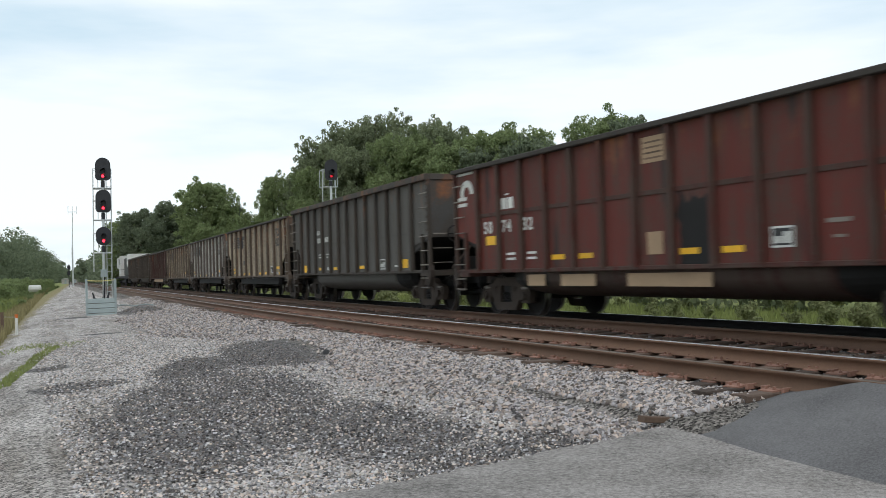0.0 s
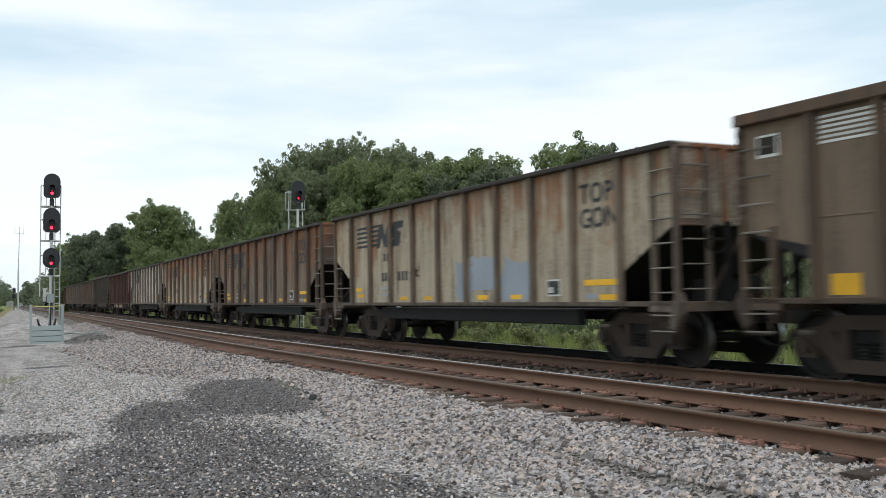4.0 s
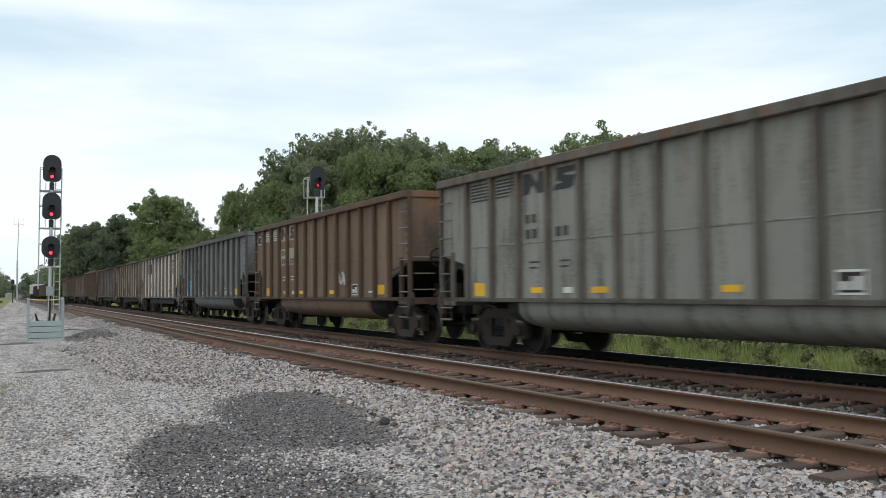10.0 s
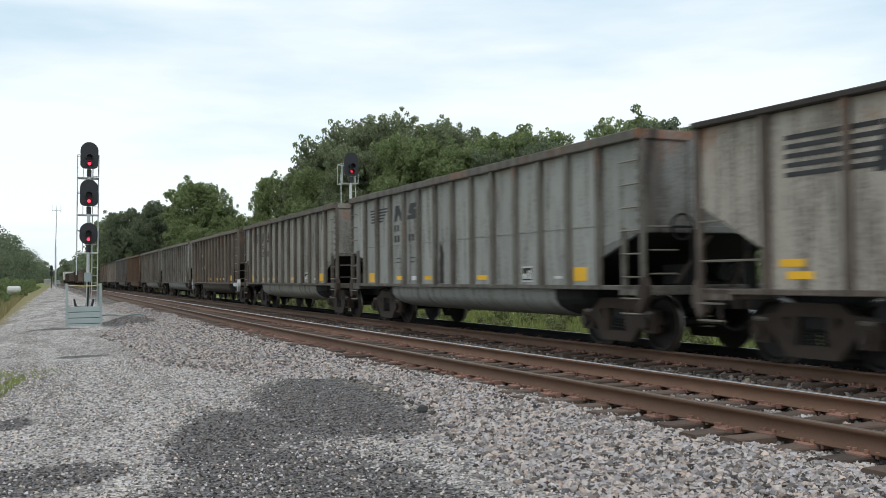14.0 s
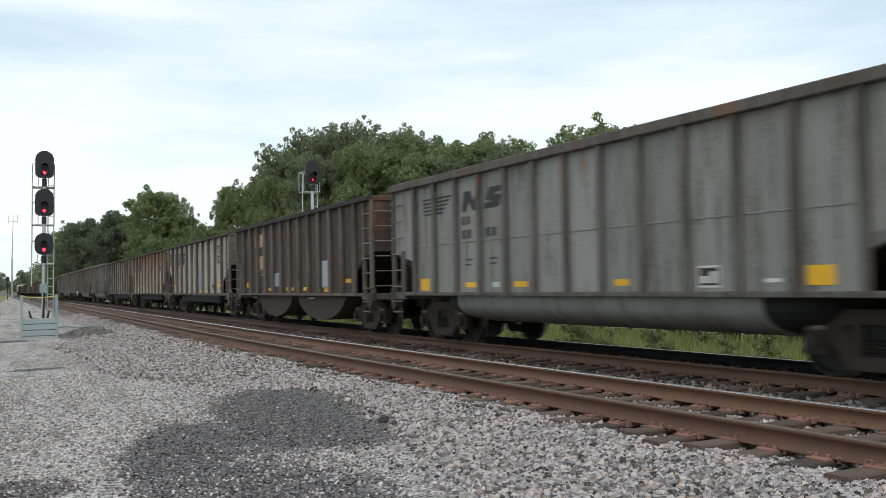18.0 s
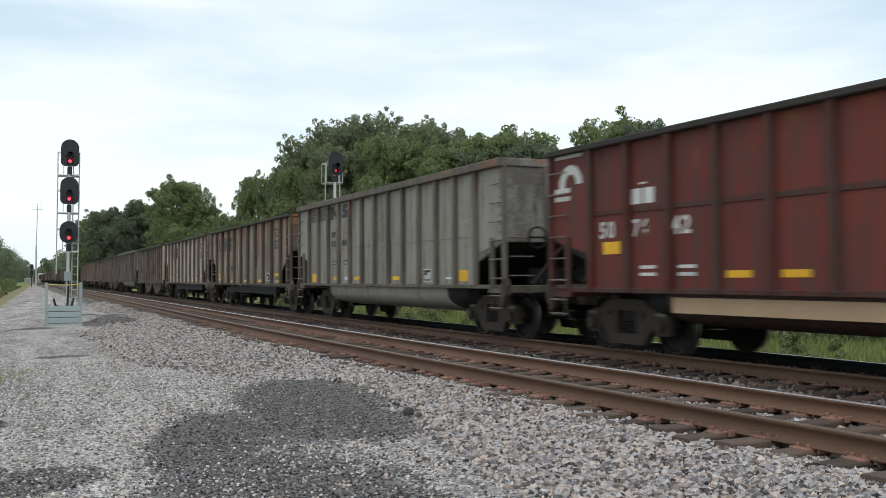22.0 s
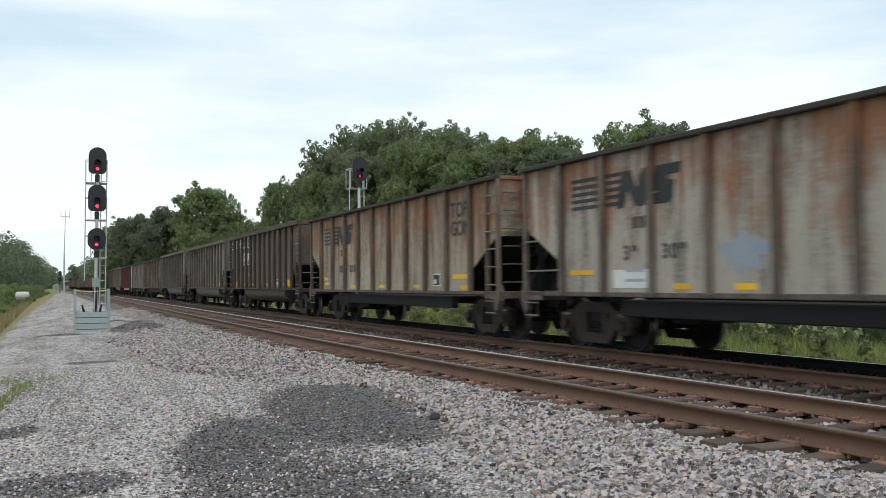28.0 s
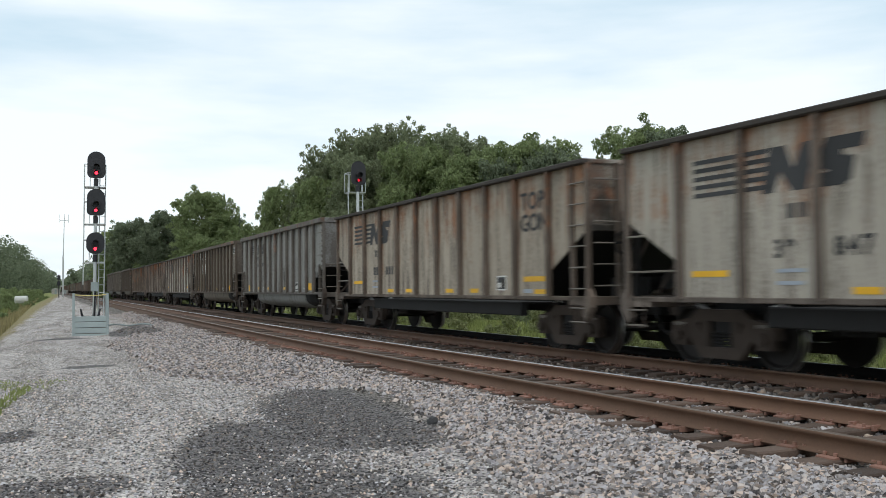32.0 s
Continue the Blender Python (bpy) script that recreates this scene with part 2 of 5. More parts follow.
def ground_mat():
    """Limestone gravel lot with dark patches of old millings and cinders, going over to grass away from the track."""
    m, n, l, b = nodes_of("gravel_ground")
    pos = n.new("ShaderNodeNewGeometry").outputs["Position"]
    sep = n.new("ShaderNodeSeparateXYZ"); l.new(pos, sep.inputs[0])
    x, y = sep.outputs[0], sep.outputs[1]
    mid, fine = noise_of(n, l, pos, 1.1, 5, 0.65), noise_of(n, l, pos, 24, 5, 0.8)
    stretch = n.new("ShaderNodeMapping"); stretch.inputs["Scale"].default_value = (1.0, 0.4, 1.0); l.new(pos, stretch.inputs[0])
    large, grit = noise_of(n, l, stretch.outputs[0], 0.5, 4, 0.6), noise_of(n, l, pos, 70, 3, 0.8)
    vor = n.new("ShaderNodeTexVoronoi"); vor.inputs["Scale"].default_value = 36; l.new(pos, vor.inputs["Vector"])
    speck = math_of(n, l, "ADD", math_of(n, l, "MULTIPLY", fine, 0.55), math_of(n, l, "MULTIPLY", grit, 0.45))
    cell = n.new("ShaderNodeSeparateXYZ"); l.new(vor.outputs["Color"], cell.inputs[0])
    chip = math_of(n, l, "MULTIPLY_ADD", cell.outputs[0], 0.55, math_of(n, l, "MULTIPLY", speck, 0.45))
    light = ramp_of(n, l, chip, 0.24, 0.76, (0.10, 0.095, 0.092), (0.76, 0.72, 0.70))
    dark = ramp_of(n, l, chip, 0.28, 0.82, (0.020, 0.019, 0.020), (0.30, 0.282, 0.276))
    mask = None
    for cx, cy, rx, ry, turn in DARK_PATCHES:
        dx, dy = math_of(n, l, "SUBTRACT", x, cx), math_of(n, l, "SUBTRACT", y, cy)
        c, s = math.cos(radians(turn)), math.sin(radians(turn))
        u = math_of(n, l, "ADD", math_of(n, l, "MULTIPLY", dx, c / rx), math_of(n, l, "MULTIPLY", dy, s / rx))
        w = math_of(n, l, "ADD", math_of(n, l, "MULTIPLY", dx, -s / ry), math_of(n, l, "MULTIPLY", dy, c / ry))
        d = math_of(n, l, "SQRT", math_of(n, l, "ADD", math_of(n, l, "MULTIPLY", u, u), math_of(n, l, "MULTIPLY", w, w)))
        one = math_of(n, l, "SUBTRACT", 1.0, d)
        mask = one if mask is None else math_of(n, l, "MAXIMUM", mask, one)
    rough_edge = noise_of(n, l, pos, 4.5, 5, 0.75)
    e = math_of(n, l, "MULTIPLY_ADD", math_of(n, l, "SUBTRACT", mid, 0.5), 0.8, mask)
    e = math_of(n, l, "MULTIPLY_ADD", math_of(n, l, "SUBTRACT", rough_edge, 0.5), 0.9, e)
    k = ramp_of(n, l, e, -0.03, 0.16)
    soft = math_of(n, l, "MULTIPLY", ramp_of(n, l, large, 0.47, 0.66), 0.38)
    near_lot = math_of(n, l, "MULTIPLY", soft, ramp_of(n, l, math_of(n, l, "MULTIPLY", y, 0.05), 0.3, 1.0, (1, 1, 1), (0.25, 0.25, 0.25)))
    k = math_of(n, l, "MAXIMUM", k, near_lot)
    lane = n.new("ShaderNodeMapping"); lane.inputs["Scale"].default_value = (1.0, 0.22, 1.0); l.new(pos, lane.inputs[0])
    tint = ramp_of(n, l, noise_of(n, l, lane.outputs[0], 1.3, 6, 0.72), 0.38, 0.62, (0.56, 0.53, 0.49), (1.12, 1.10, 1.08))
    worn = n.new("ShaderNodeMix"); worn.data_type, worn.blend_type = "RGBA", "MULTIPLY"; worn.inputs["Factor"].default_value = 1.0
    l.new(light, worn.inputs["A"]); l.new(tint, worn.inputs["B"])
    col = mix_of(n, l, k, worn.outputs["Result"], dark)
    grass = ramp_of(n, l, math_of(n, l, "ADD", math_of(n, l, "MULTIPLY", fine, 0.5), math_of(n, l, "MULTIPLY", large, 0.5)), 0.35, 0.65, (0.15, 0.175, 0.06), (0.29, 0.31, 0.12))
    tan = ramp_of(n, l, fine, 0.3, 0.7, (0.17, 0.15, 0.075), (0.33, 0.28, 0.15))
    wob = math_of(n, l, "MULTIPLY", math_of(n, l, "SUBTRACT", mid, 0.5), 2.4)
    xl = math_of(n, l, "ADD", x, wob)
    lef = ramp_of(n, l, math_of(n, l, "MULTIPLY_ADD", xl, -0.1, 0.0), 0.17, 0.20)
    col = mix_of(n, l, lef, col, tan)
    lef2 = ramp_of(n, l, math_of(n, l, "MULTIPLY_ADD", xl, -0.1, 0.0), 0.30, 0.36)
    col = mix_of(n, l, lef2, col, grass)
    edge = math_of(n, l, "SUBTRACT", xl, math_of(n, l, "MULTIPLY", math_of(n, l, "MINIMUM", y, 30.0), -0.05))
    rig = ramp_of(n, l, math_of(n, l, "MULTIPLY", edge, 0.05), 0.70, 0.74)
    col = mix_of(n, l, rig, col, grass)
    bend = math_of(n, l, "MAXIMUM", math_of(n, l, "SUBTRACT", 30.0, y), 0.0)
    foot = math_of(n, l, "MULTIPLY_ADD", math_of(n, l, "MULTIPLY", bend, bend), 0.00102, math_of(n, l, "MULTIPLY_ADD", y, -0.01738, 6.728 - 2.35))
    reach = ramp_of(n, l, math_of(n, l, "MULTIPLY", y, 0.02), 0.31, 0.41)
    back = ramp_of(n, l, math_of(n, l, "MULTIPLY", y, 0.02), 0.70, 0.78, (1, 1, 1), (0, 0, 0))
    foot = math_of(n, l, "MULTIPLY_ADD", math_of(n, l, "MULTIPLY", reach, back), -1.75, foot)
    over = math_of(n, l, "MULTIPLY_ADD", math_of(n, l, "SUBTRACT", mid, 0.5), 0.8, math_of(n, l, "SUBTRACT", x, foot))
    bed = ramp_of(n, l, chip, 0.30, 0.80, (0.025, 0.022, 0.020), (0.34, 0.31, 0.28))
    inside = math_of(n, l, "MULTIPLY", ramp_of(n, l, over, 0.0, 0.25), ramp_of(n, l, math_of(n, l, "SUBTRACT", over, 8.5), 0.0, 0.3, (1, 1, 1), (0, 0, 0)))
    col = mix_of(n, l, inside, col, bed)
    l.new(col, b.inputs["Base Color"])
    b.inputs["Roughness"].default_value = 0.95
    b.inputs["Specular IOR Level"].default_value = 0.2
    bump_of(n, l, b, math_of(n, l, "ADD", speck, math_of(n, l, "MULTIPLY", vor.outputs["Distance"], 0.8)), 0.9, 0.03)
    return m


DARK_PATCHES = [(3.85, 13.0, 1.05, 3.5, -8), (3.6, 11.2, 1.1, 1.5, 10), (1.9, 6.2, 1.45, 4.4, -10), (2.9, 4.0, 1.1, 2.3, 10), (2.2, 10.9, 0.7, 2.2, -12), (0.3, 9.6, 0.8, 0.7, 0), (0.95, 23.6, 0.6, 0.5, 0), (0.35, 37.0, 1.0, 0.8, 0), (2.9, 38.6, 1.1, 3.4, 0), (-0.3, 13.4, 0.5, 0.5, 10), (4.3, 1.9, 1.7, 0.42, 17)]
M = dict(
    ground=ground_mat(),
    stone=stone_mat("ballast_limestone", (0.040, 0.035, 0.033), (0.57, 0.520, 0.500)),
    stone_dark=stone_mat("ballast_cinder", (0.028, 0.024, 0.022), (0.27, 0.24, 0.22)),
    lot=stone_mat("lot_stone", (0.055, 0.052, 0.050), (0.74, 0.695, 0.675)),
    cinder=stone_mat("cinder", (0.020, 0.019, 0.019), (0.27, 0.252, 0.245)),
    rail=plain("rail_rust", (0.138, 0.075, 0.046), 0.75, 0.2, scale=10),
    rail_top=plain("rail_head_worn", (0.66, 0.66, 0.68), 0.42, 1.0, var=0.2, scale=30, bump=0.05),
    rail_dull=plain("rail_head_dull", (0.20, 0.155, 0.125), 0.5, 0.6, var=0.3, scale=30, bump=0.05),
    tie=plain("tie_creosote", (0.080, 0.055, 0.042), 0.9, var=0.88, scale=9, bump=0.6),
    plate=plain("tie_plate_rust", (0.215, 0.115, 0.085), 0.85, 0.1, var=0.5, scale=25),
    asphalt=chipped("asphalt_worn", (0.080, 0.073, 0.068), (0.40, 0.372, 0.352), 34),
    asphalt_new=chipped("asphalt_patch", (0.078, 0.075, 0.076), (0.180, 0.174, 0.176), 50),
    # near-black: the shade beneath the cars is put into this colour
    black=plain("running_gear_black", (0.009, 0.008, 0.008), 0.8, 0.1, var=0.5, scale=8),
    gear=plain("running_gear_rust", (0.044, 0.031, 0.024), 0.85, 0.1, var=0.5, scale=8),
    wheel=plain("wheel_steel", (0.014, 0.011, 0.010), 0.65, 0.3, var=0.4, scale=12),
    tread=plain("wheel_tread", (0.38, 0.37, 0.36), 0.3, 1.0, var=0.2, scale=12),
    rung=plain("grab_iron", (0.17, 0.15, 0.13), 0.7, 0.2, var=0.5, scale=12),
    yellow=plain("reflector_yellow", (0.78, 0.42, 0.012), 0.5, var=0.3, scale=9, bump=0.0),
    white=plain("stencil_white", (0.60, 0.60, 0.57), 0.7, var=0.25, scale=9, bump=0.0),
    dark=plain("stencil_black", (0.030, 0.030, 0.032), 0.7, var=0.4, scale=9, bump=0.0),
    cap=plain("chord_grime", (0.034, 0.028, 0.024), 0.85, var=0.5, scale=8),
    patch=plain("paint_patch_grey", (0.30, 0.335, 0.385), 0.7, var=0.25, scale=5),
    cream=plain("paint_field_cream", (0.36, 0.295, 0.225), 0.75, var=0.3, scale=5),
    rust=plain("rust_stain", (0.075, 0.037, 0.026), 0.85, var=0.5, scale=5),
    blue=plain("paint_patch_blue", (0.13, 0.36, 0.56), 0.7, var=0.3, scale=5),
    tan=plain("paint_patch_tan", (0.40, 0.27, 0.165), 0.7, var=0.3, scale=5),
    alu=plain("signal_aluminium", (0.52, 0.54, 0.54), 0.45, 0.5, var=0.2, scale=8),
    sigblack=plain("signal_black", (0.012, 0.012, 0.015), 0.45, var=0.4, scale=6, bump=0.05),
    grey=plain("crib_grey", (0.30, 0.35, 0.35), 0.8, var=0.25, scale=6),
    chain=plain("chain_yellow", (0.62, 0.52, 0.20), 0.6, var=0.2, scale=6),
    lamp=glow("signal_red_lens", (1.0, 0.03, 0.06), 3.5),
    lamp_dim=glow("signal_red_lens_dim", (1.0, 0.03, 0.06), 0.7),
    bark=plain("bark", (0.10, 0.08, 0.06), 0.95, var=0.5, scale=5, bump=0.6),
    # tree leaves paler and greyer than foliage: distance haze is in the colour
    leaf=leafy("leaf_oak", (0.215, 0.246, 0.146)),
    leaf2=leafy("leaf_light", (0.228, 0.278, 0.132)),
    leaf3=leafy("leaf_dark", (0.182, 0.216, 0.140)),
    weed=leafy("weed_leaf", (0.235, 0.255, 0.125)),
    grassb=leafy("grass_blades", (0.25, 0.285, 0.105)),
    strawb=leafy("dry_grass", (0.31, 0.27, 0.14)),
    concrete=plain("concrete", (0.42, 0.41, 0.38), 0.9, var=0.3, scale=4),
    orange=plain("marker_orange", (0.65, 0.16, 0.03), 0.5, var=0.2, scale=5),
    board=plain("weathered_board", (0.13, 0.085, 0.06), 0.9, var=0.4, scale=8),
)

# ---------------------------------------------------------------- geometry helpers
class Geo:
    def __init__(self):
        self.v, self.f, self.m = [], [], []

    def add(self, verts, faces, mat=0):
        k = len(self.v)
        self.v += [tuple(p) for p in verts]
        self.f += [tuple(k + i for i in q) for q in faces]
        self.m += [mat] * len(faces)
        return self

    def box(self, x0, x1, y0, y1, z0, z1, mat=0):
        p = [(x, y, z) for x in (x0, x1) for y in (y0, y1) for z in (z0, z1)]
        return self.add(p, [(0, 1, 3, 2), (4, 6, 7, 5), (0, 4, 5, 1), (2, 3, 7, 6), (0, 2, 6, 4), (1, 5, 7, 3)], mat)

    def prism(self, poly, axis, a, b, mat=0):
        """poly: points of a profile (counter-clockwise or not); axis 0, 1, 2: the direction of the extrusion from a to b."""
        n = len(poly)
        def at(p, h):
            return (h, p[0], p[1]) if axis == 0 else (p[0], h, p[1]) if axis == 1 else (p[0], p[1], h)
        pts = [at(p, a) for p in poly] + [at(p, b) for p in poly]
        f = [tuple(range(n - 1, -1, -1)), tuple(range(n, 2 * n))] + [(i, (i + 1) % n, n + (i + 1) % n, n + i) for i in range(n)]
        return self.add(pts, f, mat)

    def bar(self, x0, x1, y0, y1, z0, z1, c=0.01, axis=2, mat=0):
        """A box with its four long edges chamfered."""
        def oct(a0, a1, b0, b1):
            return [(a0 + c, b0), (a1 - c, b0), (a1, b0 + c), (a1, b1 - c), (a1 - c, b1), (a0 + c, b1), (a0, b1 - c), (a0, b0 + c)]
        if axis == 2:
            return self.prism(oct(x0, x1, y0, y1), 2, z0, z1, mat)
        if axis == 1:
            return self.prism(oct(x0, x1, z0, z1), 1, y0, y1, mat)
        return self.prism(oct(y0, y1, z0, z1), 0, x0, x1, mat)

    def rod(self, p, q, r, n=6, mat=0, r2=None):
        p, q = Vector(p), Vector(q)
        d = (q - p).normalized()
        a = d.orthogonal().normalized()
        b = d.cross(a)
        r2 = r if r2 is None else r2
        ring = [(math.cos(t) * a + math.sin(t) * b) for t in [2 * math.pi * i / n for i in range(n)]]
        pts = [p + r * w for w in ring] + [q + r2 * w for w in ring]
        f = [tuple(range(n - 1, -1, -1)), tuple(range(n, 2 * n))] + [(i, (i + 1) % n, n + (i + 1) % n, n + i) for i in range(n)]
        return self.add(pts, f, mat)

    def lathe_x(self, prof, n=20, cy=0.0, cz=0.0, mat=0, mats=None):
        """prof: (x, radius) pairs turned round the x axis."""
        pts = [(x, cy + r * math.cos(2 * math.pi * i / n), cz + r * math.sin(2 * math.pi * i / n)) for x, r in prof for i in range(n)]
        k = len(self.v)
        self.v += pts
        for j in range(len(prof) - 1):
            for i in range(n):
                self.f.append((k + j * n + i, k + j * n + (i + 1) % n, k + (j + 1) * n + (i + 1) % n, k + (j + 1) * n + i))
                self.m.append(mats[j] if mats else mat)
        for j, flip in ((0, 1), (len(prof) - 1, 0)):
            q = [k + j * n + i for i in range(n)]
            self.f.append(tuple(q[::-1] if flip else q)); self.m.append(mat)
        return self

    def mesh(self, name, smooth=False):
        me = bpy.data.meshes.new(name)
        me.from_pydata(self.v, [], self.f)
        if any(self.m):
            me.polygons.foreach_set("material_index", self.m)
        if smooth:
            me.polygons.foreach_set("use_smooth", [True] * len(me.polygons))
        bm = bmesh.new(); bm.from_mesh(me)
        bmesh.ops.recalc_face_normals(bm, faces=bm.faces)
        bm.to_mesh(me); bm.free()
        me.update()
        return me


CACHE = {}


def part(name, geo, material, parent=None, label="", key=None, smooth=False):
    """One mesh object under a thing or a part. geo: a Geo, or a function that makes one; key: share the mesh between alike pieces."""
    if key is not None and key in CACHE:
        me = CACHE[key]
    else:
        me = (geo() if callable(geo) else geo).mesh(name, smooth)
        if key is not None:
            CACHE[key] = me
    mats = material if isinstance(material, (list, tuple)) else [material]
    while len(me.materials) < len(mats):
        me.materials.append(mats[len(me.materials)])
    ob = new(name, me)
    for slot, mt in zip(ob.material_slots, mats):
        slot.link = "OBJECT"
        slot.material = mt
    if parent is not None:
        ob.parent = parent
    if label:
        ob["label"] = label
    return ob


def raw(name, V, F, material, kind="", label="", category="", mats=None):
    """A large joined mesh straight from arrays; F: all quads or all triangles."""
    V, F = np.asarray(V, dtype=np.float32), np.asarray(F, dtype=np.int32)
    me = bpy.data.meshes.new(name)
    me.vertices.add(len(V)); me.vertices.foreach_set("co", V.ravel())
    k = F.shape[1]
    me.loops.add(F.size); me.loops.foreach_set("vertex_index", F.ravel())
    me.polygons.add(len(F)); me.polygons.foreach_set("loop_start", np.arange(0, F.size, k, dtype=np.int32))
    me.polygons.foreach_set("loop_total", np.full(len(F), k, dtype=np.int32))
    me.update(calc_edges=True)
    me.materials.append(material)
    return tagged(new(name, me), label, category, "", kind)


def empty(name, m, label, category, group=""):
    ob = new(name)
    ob.empty_display_size = 0.3
    ob.matrix_world = m
    return tagged(ob, label, category, group)


# ---------------------------------------------------------------- plan: rail tops at z = 0, the track runs off along +y
SPACING = 3.71
GAUGE = 0.7525


def xc(y):
    """The near track's centre line."""
    if y < -5:
        return xc(-5) - 0.0888 * (y + 5)
    return 6.728 - 0.01738 * y + 0.00102 * max(0, 30 - y) ** 2


def wave(x, y):
    return 0.5 * math.sin(1.3 * x + 0.7 * y) + 0.3 * math.sin(2.9 * x - 1.7 * y + 1) + 0.2 * math.sin(0.6 * y - 2.1 * x + 2)


def lerp(v, pts):
    for (a, p), (b, q) in zip(pts, pts[1:]):
        if v <= b:
            return p if v <= a else p + (q - p) * (v - a) / (b - a)
    return pts[-1][1]


PROFILE = [(-60, -1.6), (-12, -1.3), (-9.3, -1.0), (-7.6, -0.58), (-6.2, -0.50), (-4.2, -0.46), (-2.4, -0.42), (-1.6, -0.275), (-1.22, -0.226), (-1.02, -0.246), (1.05, -0.252), (1.3, -0.232), (SPACING / 2, -0.27), (SPACING - 1.2, -0.25),
           (SPACING + 1.2, -0.25), (SPACING + 1.6, -0.24), (SPACING + 3.4, -0.75), (SPACING + 6, -0.95), (40, -0.8), (3000, -0.8)]


def zg(d, y):
    """The ground's height at d metres to the right of the near track."""
    z = lerp(d, PROFILE)
    if -9.5 < d < SPACING + 3:
        z += 0.018 * wave(d * 1.4, y * 1.2)
    hx, hy = (d + 3.0) / 0.75, (y - 38.6) / 2.3
    if abs(hx) < 3 and abs(hy) < 3:
        z += 0.26 * math.exp(-hx * hx - hy * hy)
    if d < -2 and y < 8:
        z -= 0.012 * min(8, 8 - y)
    if -14 < y < 1.0 and -9 < d < 7:
        z = min(z, -0.56)
    return z


def strips():
    ds = [-3000, -900, -250, -90, -60, -40, -28, -20, -16, -13] + [-11 + 0.3 * k for k in range(60)] + [7.3, 8, 9, 10, 12, 15, 20, 30, 60, 150, 500, 3000]
    ys = [-1500, -700, -400, -200, -100, -60, -40, -30, -20, -15] + [-12 + 0.45 * k for k in range(125)] + [46, 50, 55, 60, 70, 80, 100, 130, 170, 250, 400, 700, 1200, 2000, 4000]
    V = [(xc(y) + d, y, zg(d, y)) for y in ys for d in ds]
    w = len(ds)
    F = [(j * w + i, j * w + i + 1, (j + 1) * w + i + 1, (j + 1) * w + i) for j in range(len(ys) - 1) for i in range(w - 1)]
    return raw("ground", V, F, M["ground"], "structure", "grey limestone gravel lot beside the ballast, grassy further off")


strips()

RNG = np.random.default_rng(7)
ICO_V = np.array([(x, y, z) for x in (-1, 1) for y in (-1, 1) for z in (-1, 1)], dtype=np.float32)
ICO_F = np.array([(0, 1, 3, 2), (4, 6, 7, 5), (0, 4, 5, 1), (2, 3, 7, 6), (0, 2, 6, 4), (1, 5, 7, 3)], dtype=np.int32)


def stones(name, spots, size, material, label):
    """Broken stones: each a squashed, skewed and turned block of its own."""
    n = len(spots)
    s = size * RNG.uniform(0.45, 1.35, (n, 1, 1)) * RNG.uniform(0.55, 1.15, (n, 1, 3))
    v = ICO_V[None] * s * RNG.uniform(0.45, 1.0, (n, 8, 3))
    q = RNG.normal(size=(n, 4)); q /= np.linalg.norm(q, axis=1)[:, None]
    a, b, c, d = q.T
    R = np.stack([np.stack([1 - 2 * (c * c + d * d), 2 * (b * c - a * d), 2 * (b * d + a * c)], 1), np.stack([2 * (b * c + a * d), 1 - 2 * (b * b + d * d), 2 * (c * d - a * b)], 1), np.stack([2 * (b * d - a * c), 2 * (c * d + a * b), 1 - 2 * (b * b + c * c)], 1)], 1)
    v = np.einsum("nij,nkj->nki", R, v) + np.asarray(spots)[:, None, :]
    F = (ICO_F[None] + 8 * np.arange(n)[:, None, None]).reshape(-1, 4)
    return raw(name, v.reshape(-1, 3), F, material, "stuff", label, "ballast")


def scatter(n, d0, d1, y0, y1, lift, power=1.0):
    out = []
    d = RNG.uniform(d0, d1, n); y = y0 + (y1 - y0) * RNG.uniform(0, 1, n) ** power
    for a, b in zip(d, y):
        out.append((xc(b) + a, b, zg(a, b) + lift))
    return out


FOOT = [(2, -2.6), (7, -2.55), (9.5, -2.5), (11.5, -1.95), (15, -1.85), (16.5, -2.55), (18, -3.2), (21, -4.1), (33, -4.2), (37, -3.3), (42, -2.3), (80, -2.3)]


def road_edge(x):
    """Where the road's broken edge runs."""
    return lerp(x, [(1.9, .42), (5.4, 1.48), (6.9, 1.36), (9, 1.6)])


def shoulder(n, y0, y1, lift, power, wide):
    """Spots on the near shoulder, out to a wandering foot."""
    out = []
    while len(out) < n:
        y = y0 + (y1 - y0) * RNG.random() ** power
        d = RNG.uniform(-wide, -1.1)
        if y < road_edge(xc(y) + d) + .03:
            continue
        if d > lerp(y, FOOT) + 0.22 * wave(0.3, y * 0.8) - abs(RNG.normal()) * 0.16 and ((d + 3.0) / 0.7) ** 2 + ((y - 38.6) / 2.2) ** 2 > 1:
            out.append((xc(y) + d, y, zg(d, y) + lift))
    return out


def in_dark(x, y):
    """How deep a spot lies inside the dark patches, 1 at their middle."""
    best = -1
    for cx, cy, rx, ry, turn in DARK_PATCHES:
        c, s = math.cos(radians(turn)), math.sin(radians(turn))
        u, v = ((x - cx) * c + (y - cy) * s) / rx, ((y - cy) * c - (x - cx) * s) / ry
        best = max(best, 1 - math.hypot(u, v))
    return best


def lot(n, y0, y1, power, dark):
    """Spots strewn over the lot: pale ones keep off the dark patches, dark ones gather on them."""
    return [p for p in scatter(n, -7.2, -2.3, y0, y1, 0.0, power) if (in_dark(p[0], p[1]) + RNG.normal() * 0.12 > 0.05) == dark or RNG.random() < (0.05 if dark else 0.42 if p[1] < 10 else 0.08)]


